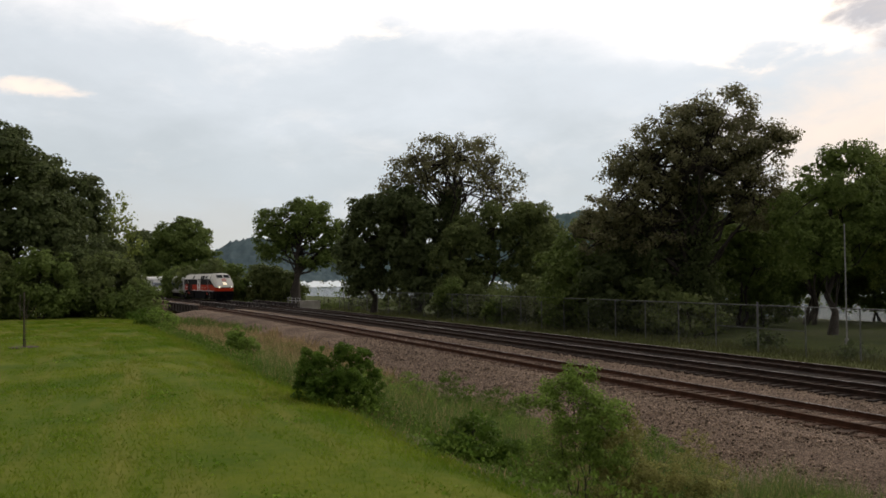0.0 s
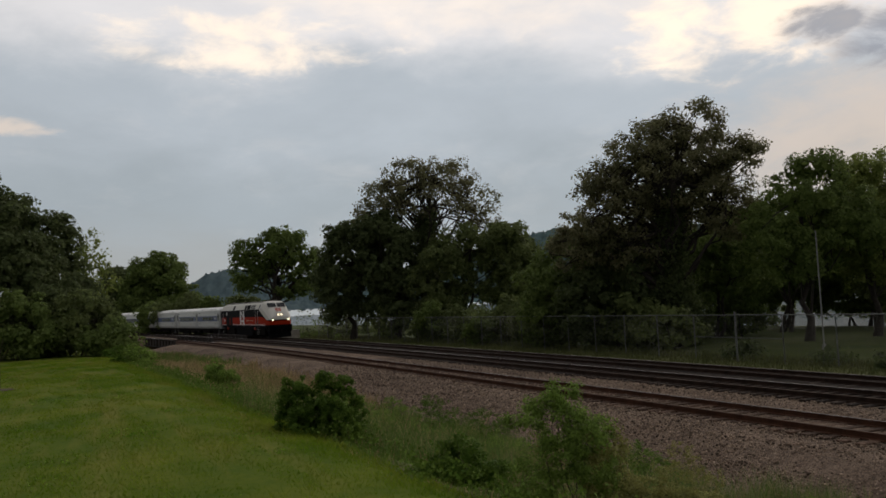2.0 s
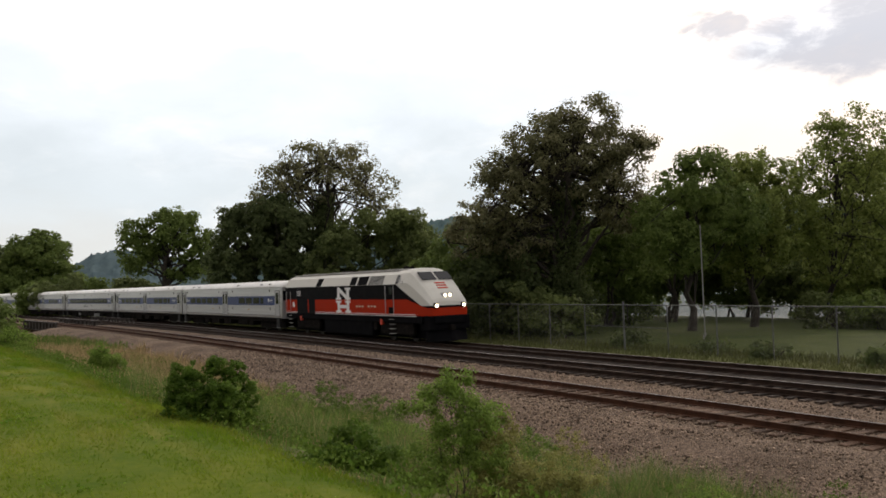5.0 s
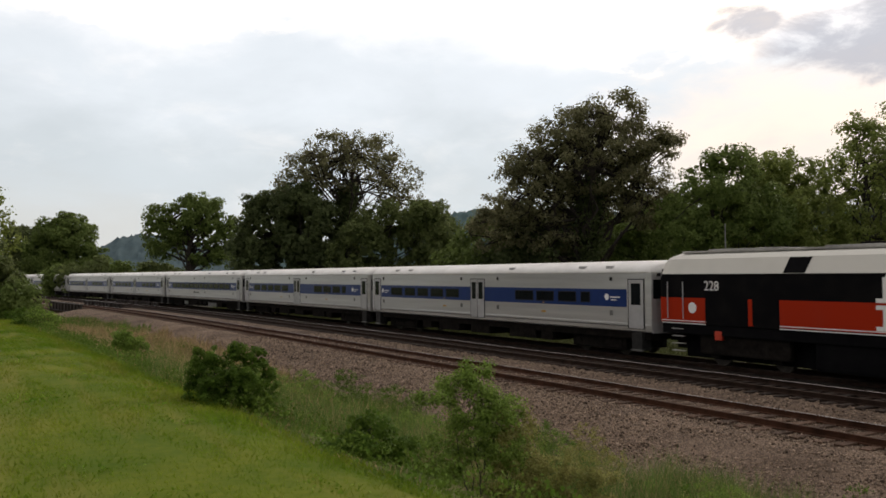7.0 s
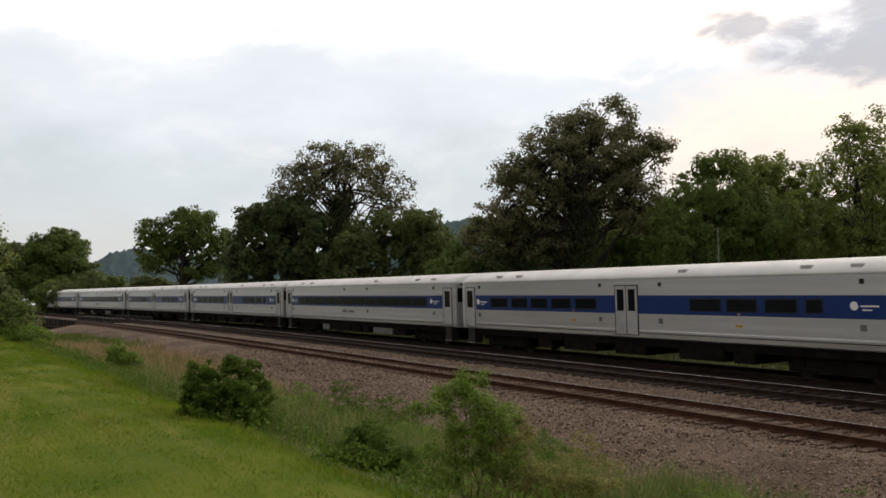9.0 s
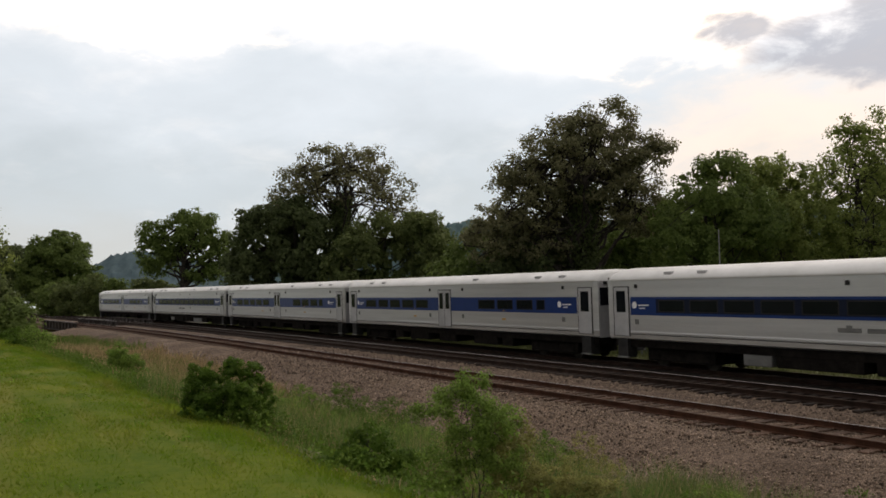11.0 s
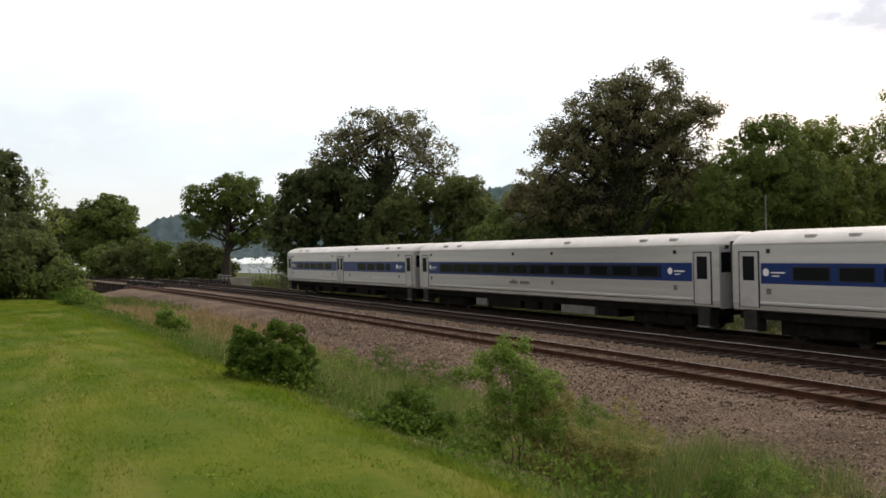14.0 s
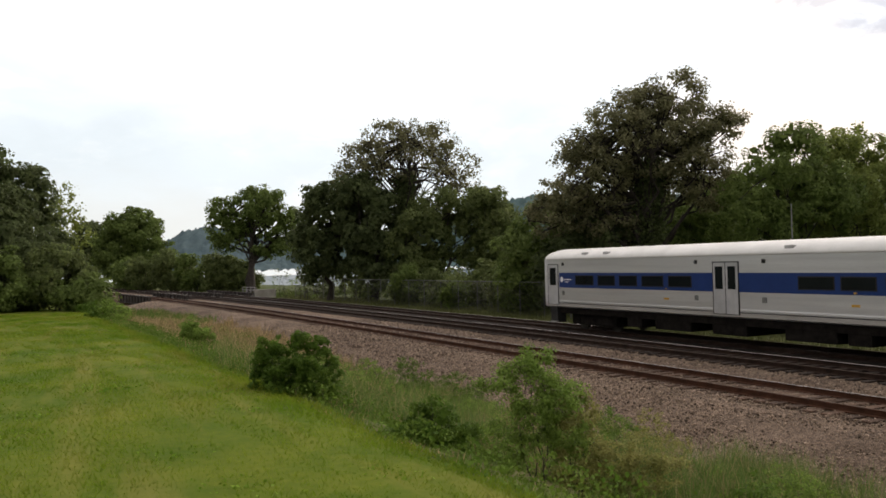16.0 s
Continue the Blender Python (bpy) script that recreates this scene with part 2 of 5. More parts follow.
# ---- ground, water, distance ----
def gravel_material(name, low, high):
    """Crushed stone: each cell a stone of its own tone, dark in the joints, with broad rusty and pale drifts."""
    m = surface(name, low, high, 0.35, 0.95, 0.0, 3, spec=0.15)
    nt = m.node_tree
    N, Lk = nt.nodes.new, nt.links.new
    b = nt.nodes["Principled BSDF"]
    base = b.inputs["Base Color"].links[0].from_socket
    co = N("ShaderNodeTexCoord")
    cell, edge = N("ShaderNodeTexVoronoi"), N("ShaderNodeTexVoronoi")
    edge.feature = "DISTANCE_TO_EDGE"
    for v in (cell, edge):
        v.inputs["Scale"].default_value = 27
        Lk(co.outputs["Object"], v.inputs["Vector"])
    hs = N("ShaderNodeHueSaturation")
    mr, me = N("ShaderNodeMapRange"), N("ShaderNodeMapRange")
    sp = N("ShaderNodeSeparateColor")
    Lk(cell.outputs["Color"], sp.inputs[0])
    mr.inputs[3].default_value, mr.inputs[4].default_value = 0.5, 1.6
    Lk(sp.outputs[0], mr.inputs[0])
    me.inputs[2].default_value, me.inputs[3].default_value = 0.12, 0.42
    Lk(edge.outputs["Distance"], me.inputs[0])
    mul = N("ShaderNodeMath")
    mul.operation = "MULTIPLY"
    Lk(mr.outputs[0], mul.inputs[0]), Lk(me.outputs[0], mul.inputs[1])
    Lk(mul.outputs[0], hs.inputs["Value"]), Lk(base, hs.inputs["Color"]), Lk(hs.outputs[0], b.inputs["Base Color"])
    bp = N("ShaderNodeBump")
    bp.inputs["Strength"].default_value, bp.inputs["Distance"].default_value = 1.0, 0.05
    Lk(edge.outputs["Distance"], bp.inputs["Height"]), Lk(bp.outputs[0], b.inputs["Normal"])
    return m


def mown(m):
    """Straw-coloured streaks and thin patches along the mower's way, through soil and blades alike."""
    if "worn" in m.node_tree.nodes:
        return
    nt = m.node_tree
    N, Lk = nt.nodes.new, nt.links.new
    b = nt.nodes["Principled BSDF"]
    base = b.inputs["Base Color"].links[0].from_socket
    co, mp, n = N("ShaderNodeTexCoord"), N("ShaderNodeMapping"), N("ShaderNodeTexNoise")
    n.name = "worn"
    mp.vector_type = "TEXTURE"
    mp.inputs[2].default_value, mp.inputs[3].default_value = (0, 0, radians(20)), (0.55, 5.0, 1)
    n.inputs["Scale"].default_value, n.inputs["Detail"].default_value, n.inputs["Roughness"].default_value = 0.9, 5, 0.6
    Lk(co.outputs["Object"], mp.inputs[0]), Lk(mp.outputs[0], n.inputs[0])
    r = N("ShaderNodeMapRange")
    r.inputs[1].default_value, r.inputs[2].default_value, r.inputs[4].default_value = 0.48, 0.74, 0.65
    Lk(n.outputs[0], r.inputs[0])
    mx = N("ShaderNodeMix")
    mx.data_type = "RGBA"
    mx.inputs[7].default_value = (0.19, 0.175, 0.045, 1)
    Lk(r.outputs[0], mx.inputs[0]), Lk(base, mx.inputs[6])
    for link in list(base.links):
        Lk(mx.outputs[2], link.to_socket) if link.to_node != mx else None


def make_ground():
    offs = np.concatenate([[-620, -420, -260, -160, -110, -80], np.arange(-60, -20, 2.5), np.arange(-20, 14, 0.35), np.arange(14, 30, 1.5), np.arange(30, 80, 4),
                           [90, 140, 300, 700, 1500, 3200]])
    ss = np.concatenate([[-320, -240, -160, -110, -80, -60], np.arange(-45, 98, 1.6), np.arange(98, 127, 0.5), np.arange(127, 130, 1.6), np.arange(130, 430, 10), [430]])
    so, ofo = np.meshgrid(ss, offs, indexing="ij")
    x, y = line_np(so, ofo)
    z = ground_z(so, ofo)
    rng = np.random.default_rng(4)
    rough = np.where((ofo > -12.5) & (ofo < -6.5), 0.05, np.where(ofo < -12, 0.012, 0.012))
    z = z + rng.normal(0, 1, z.shape) * rough
    verts = np.stack([x, y, z], -1).reshape(-1, 3)
    n = len(offs)
    faces, mats = [], []
    mid = (offs[1:] + offs[:-1]) / 2
    for i in range(len(ss) - 1):
        for j in range(n - 1):
            faces.append((i * n + j, (i + 1) * n + j, (i + 1) * n + j + 1, i * n + j + 1))
            o = mid[j]
            mats.append(0 if o < -13.1 else 1 if o < -6.0 else 4 if 5.6 < o < 11.2 else 2 if o < 11.6 else 3 if o < 16.5 else 5)
    me = bpy.data.meshes.new("ground")
    me.from_pydata(verts.tolist(), [], [f[::-1] for f in faces])
    lawn = surface("lawn", (0.044, 0.088, 0.007), (0.122, 0.146, 0.018), 0.5, 0.95, 0.5, 9, spec=0.05)
    mown(lawn)
    weeds = surface("weedy_soil", (0.055, 0.070, 0.020), (0.14, 0.125, 0.055), 0.9, 0.95, 0.6, 18, spec=0.1)
    stone = gravel_material("ballast", (0.108, 0.075, 0.054), (0.258, 0.186, 0.140))
    # oil-dark stone, with the train's shadow on the far bed put into its colour
    oily_shaded = gravel_material("oily_shaded_ballast", (0.014, 0.011, 0.0095), (0.042, 0.033, 0.027))
    verge = surface("verge_grass", (0.066, 0.080, 0.030), (0.150, 0.150, 0.070), 0.5, 0.95, 0.5, 14, spec=0.1)
    park = surface("park_grass", (0.026, 0.044, 0.010), (0.066, 0.080, 0.022), 0.5, 0.95, 0.5, 14, spec=0.1)
    for m in (lawn, weeds, stone, verge, oily_shaded, park):
        me.materials.append(m)
    me.polygons.foreach_set("material_index", mats)
    me.polygons.foreach_set("use_smooth", [True] * len(faces))
    me.update()
    tagged(new("ground", me), "mown green lawn, weedy bank, grey ballast bed and verge", "ground", kind="structure")
    water = surface("river_water", (0.03, 0.04, 0.045), (0.05, 0.06, 0.065), 0.02, 0.12, 0.12, 0.6, spec=0.5)
    bm = bmesh.new()
    a, b, c, d = (line(s, o, -2.2) for s, o in ((-320, 60), (430, 60), (430, 3200), (-320, 3200)))
    bm.faces.new([bm.verts.new(p) for p in (a, d, c, b)])
    me = bpy.data.meshes.new("water")
    bm.to_mesh(me), bm.free()
    me.materials.append(water)
    tagged(new("water", me), "wide pale grey river reflecting the cloudy sky", "river", kind="structure")


def make_hill(name, profile, dist, seed, low, high):
    """A wooded ridge: heights over azimuths (degrees, metres), seen across the river; its skin is rough with tree tops."""
    rng = np.random.default_rng(seed)
    az = np.arange(profile[0][0], profile[-1][0], 0.12)
    ht = np.interp(az, [p[0] for p in profile], [p[1] for p in profile])
    rows = []
    for k, f in enumerate(np.linspace(0, 1, 40)):
        r = dist + 500 * f
        z = -3 + (ht + 3) * smooth01(f * 1.25)
        wood = np.array([noise.noise(Vector((r * a * 0.0011, r / 16, seed))) + 0.6 * noise.noise(Vector((r * a * 0.0028, r / 7, seed))) for a in az])
        z = z + (8.5 * wood + rng.normal(0, 1.3, len(az))) * (k > 0)
        rows.append([(r * math.sin(radians(a)), r * math.cos(radians(a)), zz) for a, zz in zip(az, z)])
    rows.append([((dist + 700) * math.sin(radians(a)), (dist + 700) * math.cos(radians(a)), -5) for a in az])
    v, f = sweep(rows, closed=False)
    # base colour carries the distance haze: paler and bluer than the woods themselves
    m = surface(name + "_hazy_woods", low, high, 0.02, 1.0, 0, 0.15, spec=0)
    tagged(new(name, mesh_of(name, v, f, m, True)), "far wooded hill, haze of distance put into its blue-green colour", "hill", kind="structure")


# ---- railway ----
def rail_mesh(off, z, s0, s1):
    prof = [(-0.07, -0.17), (0.07, -0.17), (0.07, -0.155), (0.012, -0.135), (0.012, -0.045), (0.036, -0.035), (0.036, -0.006), (0.028, 0), (-0.028, 0), (-0.036, -0.006), (-0.036, -0.035), (-0.012, -0.045), (-0.012, -0.135), (-0.07, -0.155)]
    rings = []
    for s in np.arange(s0, s1 + 0.1, 5.0):
        rings.append([line(s, off + a, z + b) for a, b in prof])
    return sweep(rings)


def make_tracks():
    rust = surface("rusty_rail", (0.034, 0.016, 0.010), (0.092, 0.042, 0.026), 3, 0.85, 0.2, 60, metal=0.0, spec=0.08)
    shiny = surface("rail_head", (0.050, 0.034, 0.027), (0.11, 0.080, 0.062), 3, 0.7, 0.05, 90, metal=0.0, spec=0.08)
    worn = surface("worn_gauge_corner", (0.26, 0.245, 0.235), (0.42, 0.40, 0.39), 3, 0.35, 0.05, 90, metal=1.0)
    # dark tarred wood, deepened in colour for the shadow under the train
    tarred_shaded = surface("tarred_shaded_tie", (0.014, 0.010, 0.008), (0.050, 0.032, 0.023), 4, 0.9, 0.6, 50, vary=0.35, stretch=(1, 6, 6))
    wood = surface("weathered_tie", (0.042, 0.024, 0.016), (0.130, 0.076, 0.050), 4, 0.9, 0.6, 50, vary=0.35, stretch=(1, 6, 6))
    # darker rust: shade around the train is put into the rail colour
    shaded_rust = surface("shaded_rail", (0.014, 0.009, 0.007), (0.046, 0.028, 0.021), 3, 0.85, 0.2, 60, metal=0.0, spec=0.08)
    rng = random.Random(5)
    pale_tie = mesh_of("tie", *box_data(-0.115, 0.115, -1.3, 1.3, -0.32, -0.155, 0.012), wood)
    dark_tie = mesh_of("tie", *box_data(-0.115, 0.115, -1.3, 1.3, -0.32, -0.155, 0.012), tarred_shaded)
    stretches = {"near": (2, 150), "middle": (4, 140), "far": (6, 110)}
    labels = {"near": "near railway track of rusty rails on weathered wooden ties", "middle": "middle railway track of rusty rails on wooden ties",
              "far": "far railway track that the train runs on, rusty rails on ties"}
    for name, off, z in TRACKS:
        t = thing("railway_track", line(0, off + GAUGE / 2, z), label=labels[name], category="railway track", group="parallel tracks", kind="structure")
        inv = t.matrix_world.inverted()
        tie = pale_tie if name == "near" else dark_tie
        for o in (off, off + GAUGE):
            v, f = rail_mesh(o, z, -120, 350)
            me = mesh_of("rail", [inv @ p for p in v], f, rust if name == "near" else shaded_rust)
            me.materials.append(shiny), me.materials.append(worn)
            for k in range(len(me.polygons) - 2):
                if k % 14 == (6 if o == off else 8):
                    me.polygons[k].material_index = 2
            for p in me.polygons:
                if abs(p.normal.z) > 0.9 and max(me.vertices[i].co.z for i in p.vertices) > -0.02:
                    p.material_index = 1
            part("rail", me, None, t)
        s0, s1 = stretches[name]
        rest_v, rest_f = [], []
        base = [v.co.copy() for v in tie.vertices]
        polys = [tuple(p.vertices) for p in tie.polygons]
        k = 0
        for s in np.arange(-60, 200, 0.53):
            s = float(s) + rng.uniform(-0.03, 0.03)
            m = Matrix.Translation(line(s, off + GAUGE / 2 + rng.uniform(-0.07, 0.07), z + rng.uniform(-0.015, 0.008))) @ pose(0, 0, 0, 0, 0, heading(s) + 90 + rng.uniform(-1.2, 1.2))
            if s0 <= s <= s1 and k < 280:
                ob = part("tie", tie, None, t)
                ob.matrix_basis = inv @ m
                k += 1
            else:
                b0 = len(rest_v)
                rest_v += [inv @ m @ c for c in base]
                rest_f += [tuple(b0 + i for i in p) for p in polys]
        part("more_ties", mesh_of("more_ties", rest_v, rest_f, tie.materials[0]), None, t)["kind"] = "stuff"


def box_data(x0, x1, y0, y1, z0, z1, bevel=0.0):
    bm = boxed(x0, x1, y0, y1, z0, z1, bevel=0)
    if bevel:
        bmesh.ops.bevel(bm, geom=bm.edges[:], offset=bevel, segments=1, affect="EDGES")
    bm.verts.index_update()
    d = [v.co.copy() for v in bm.verts], [[v.index for v in f.verts] for f in bm.faces]
    bm.free()
    return d


def make_stones():
    """Loose crushed stones on the near shoulder and between the rails, where they show singly."""
    rng = np.random.default_rng(9)
    n = 38000
    s = 3 + 47 * rng.random(n) ** 1.4
    off = np.where(rng.random(n) < 0.68, rng.uniform(-6.4, 0.0, n), rng.uniform(0, 4.4, n))
    x, y = line_np(s, off)
    z = ground_z(s, off) + rng.uniform(-0.012, 0.022, n)
    r = rng.uniform(0.014, 0.034, n) * (1 + s / 60)
    base = np.array([(1, 0, 0), (-1, 0, 0), (0, 1, 0), (0, -1, 0), (0, 0, 1), (0, 0, -1)], float)
    jit = 1 + rng.uniform(-0.45, 0.45, (n, 6, 1))
    q = rng.normal(0, 1, (n, 4))
    q /= np.linalg.norm(q, axis=1)[:, None]
    w, a, b, c = q.T
    R = np.stack([np.stack([1 - 2 * (b * b + c * c), 2 * (a * b - c * w), 2 * (a * c + b * w)], -1), np.stack([2 * (a * b + c * w), 1 - 2 * (a * a + c * c), 2 * (b * c - a * w)], -1),
                  np.stack([2 * (a * c - b * w), 2 * (b * c + a * w), 1 - 2 * (a * a + b * b)], -1)], -2)
    v = np.einsum("nij,nkj->nki", R, base[None] * jit) * r[:, None, None] + np.stack([x, y, z], -1)[:, None, :]
    tri = np.array([(0, 2, 4), (2, 1, 4), (1, 3, 4), (3, 0, 4), (2, 0, 5), (1, 2, 5), (3, 1, 5), (0, 3, 5)])
    f = (np.arange(n) * 6)[:, None, None] + tri[None]
    m = surface("loose_stone", (0.112, 0.080, 0.059), (0.310, 0.234, 0.180), 4, 0.95, 0.2, 40, vary=0.7, island=True, spec=0.15)
    tagged(new("ballast_stones", np_mesh("ballast_stones", v.reshape(-1, 3), f.reshape(-1, 3), m)), "loose brown-grey crushed stones beside the rails", "gravel", kind="stuff")


def np_mesh(name, v, f, material):
    me = bpy.data.meshes.new(name)
    me.vertices.add(len(v)), me.vertices.foreach_set("co", np.asarray(v, np.float32).ravel())
    me.loops.add(len(f) * 3), me.loops.foreach_set("vertex_index", f.ravel().astype(np.int32))
    me.polygons.add(len(f)), me.polygons.foreach_set("loop_start", np.arange(len(f)) * 3)
    me.update(calc_edges=True)
    me.materials.append(material)
    return me


def make_bridge():
    steel = surface("girder_steel", (0.018, 0.014, 0.012), (0.06, 0.045, 0.038), 2, 0.8, 0.3, 20)
    conc = surface("old_concrete", (0.20, 0.19, 0.17), (0.36, 0.34, 0.31), 1.2, 0.9, 0.4, 20)
    pipe = surface("grey_pipe", (0.25, 0.25, 0.25), (0.4, 0.4, 0.4), 3, 0.5, 0.1, 30, metal=0.5)
    t = thing("railway_bridge", line(114, 4.5, -0.3), label="short railway bridge with dark riveted plate girders", category="bridge", kind="structure")
    inv = t.matrix_world.inverted()
    for off in (-1.25, 3.1, 7.25, 10.8):
        rings = []
        for s in np.arange(104.2, 124.3, 1.0):
            rings.append([inv @ line(s, off + a, z) for a, z in ((-0.2, -0.75), (0.2, -0.75), (0.2, -0.7), (0.03, -0.68), (0.03, 0.24), (0.2, 0.26), (0.2, 0.32), (-0.2, 0.32), (-0.2, 0.26), (-0.03, 0.24), (-0.03, -0.68), (-0.2, -0.7))])
        v, f = sweep(rings)
        g = part("girder", mesh_of("girder", v, f, steel), None, t)
        for s in np.arange(105.5, 123.5, 1.9):
            p, d = inv @ line(s, off, -0.2), heading(s)
            bm = boxed(-0.18, 0.18, -0.03, 0.03, -0.48, 0.44)
            bmesh.ops.transform(bm, verts=bm.verts[:], matrix=Matrix.Translation(p) @ pose(0, 0, 0, 0, 0, d))
            part("stiffener", bm, steel, g)
    v, f = sweep([[inv @ line(s, o, z) for o, z in ((-1.15, -0.6), (10.7, -0.6), (10.7, -0.3), (-1.15, -0.3))] for s in np.arange(104.0, 124.5, 1.2)])
    part("deck", mesh_of("deck", v, f, steel), None, t)
    a = thing("abutment", line(104.3, 12.1, -0.5), heading(104.3), label="low weathered concrete abutment wall with pipe railing", category="abutment", kind="structure")
    part("wall", boxed(-1.0, 1.7, -0.25, 0.25, -2.6, 1.15, bevel=0.04), conc, a)
    part("wing_wall", boxed(-1.0, -0.5, -0.2, 6.0, -2.6, 0.75, bevel=0.04), conc, a)
    for x, y in ((-0.75, 0.5), (-0.75, 2.2), (-0.75, 3.9), (-0.75, 5.6)):
        part("railing_post", rod(bmesh.new(), (x, y, 0.7), (x, y, 1.45), 0.035, 8), pipe, a)
    for z in (1.08, 1.42):
        part("railing_bar", rod(bmesh.new(), (-0.75, 0.4, z), (-0.75, 5.8, z), 0.03, 8), pipe, a)


def make_fence():
    """Chain-link fence, 2.3 m, along the far side of the line."""
    pipe = surface("galvanised_pipe", (0.10, 0.105, 0.10), (0.19, 0.195, 0.19), 3, 0.6, 0.1, 40, metal=0.5)
    wire = surface("fence_wire", (0.05, 0.052, 0.05), (0.09, 0.092, 0.09), 3, 0.6, 0, 40, metal=0.4)
    off, top = 15.08, 2.41
    t = thing("chain_link_fence", line(12, off, -0.5), label="tall galvanised chain-link fence along the far verge", category="fence")
    inv = t.matrix_world.inverted()
    stops = np.arange(9.2, 103, 3.05)
    for k, s in enumerate(stops):
        big = abs(s - 35.0) < 1.53
        g = float(ground_z(s, off))
        part("post", rod(bmesh.new(), inv @ line(s, off, g - 0.1), inv @ line(s, off, g + top + (0.18 if big else 0.03)), 0.05 if big else 0.032, 10), pipe, t)
        if k + 1 < len(stops):
            s2 = stops[k + 1]
            g2 = float(ground_z(s2, off))
            part("top_rail", rod(bmesh.new(), inv @ line(s, off, g + top), inv @ line(s2, off, g2 + top), 0.024, 8), pipe, t)
            if abs((s + s2) / 2 - 35.0) < 3.1:
                part("brace_rail", rod(bmesh.new(), inv @ line(s, off, g + 1.25), inv @ line(s2, off, g2 + 1.25), 0.022, 8), pipe, t)
            v, f = [], []
            for d in (1, -1):
                for q in np.arange(-top, 3.05 + top, 0.085):
                    a0, z0, a1, z1 = q, 0.03, q + top, top
                    if a0 < 0:
                        z0, a0 = z0 - a0, 0
                    if a1 > 3.05:
                        z1, a1 = z1 - (a1 - 3.05), 3.05
                    if z1 - z0 < 0.05:
                        continue
                    if d < 0:
                        a0, a1 = 3.05 - a0, 3.05 - a1
                    p0, p1 = inv @ line(s + a0, off - 0.03, g + z0), inv @ line(s + a1, off - 0.03, g + z1)
                    b = len(v)
                    for p in (p0, p1):
                        v += [p + Vector((0.003, 0, 0.0)), p + Vector((-0.0015, 0.0026, 0)), p + Vector((-0.0015, -0.0026, 0.002))]
                    f += [(b, b + 1, b + 4, b + 3), (b + 1, b + 2, b + 5, b + 4), (b + 2, b, b + 3, b + 5)]
            part("wire_mesh", mesh_of("wire_mesh", v, f, wire), None, t)


# ---- train ----
def add_truck(car, x, z_shift, wheelbase, radius, steel, dark):
    """A running truck: side frames, axle boxes, springs and four wheels."""
    t = part("truck", boxed(x - 0.35, x + 0.35, -1.2, 1.2, 0.52, 0.82, bevel=0.04), dark, car)
    for y in (-1.05, 1.05):
        bm = boxed(x - wheelbase / 2 - 0.45, x + wheelbase / 2 + 0.45, y - 0.1, y + 0.1, 0.62, 0.86, bevel=0.03)
        for dx in (-wheelbase / 2, wheelbase / 2):
            box(bm, x + dx - 0.2, x + dx + 0.2, y - 0.16, y + 0.16, 0.3, 0.66, bevel=0.03)
        for dx in (-0.25, 0.25):
            rod(bm, (x + dx, y, 0.45), (x + dx, y, 0.95), 0.12, 10)
        part("side_frame", bm, dark, t)
        for dx in (-wheelbase / 2, wheelbase / 2):
            bm = bmesh.new()
            yy = 0.75 if y > 0 else -0.75
            rod(bm, (x + dx, yy - 0.06, radius), (x + dx, yy + 0.06, radius), radius, 24)
            rod(bm, (x + dx, yy - 0.07, radius), (x + dx, yy + 0.07, radius), radius * 0.35, 12)
            part("wheel", bm, steel, t)


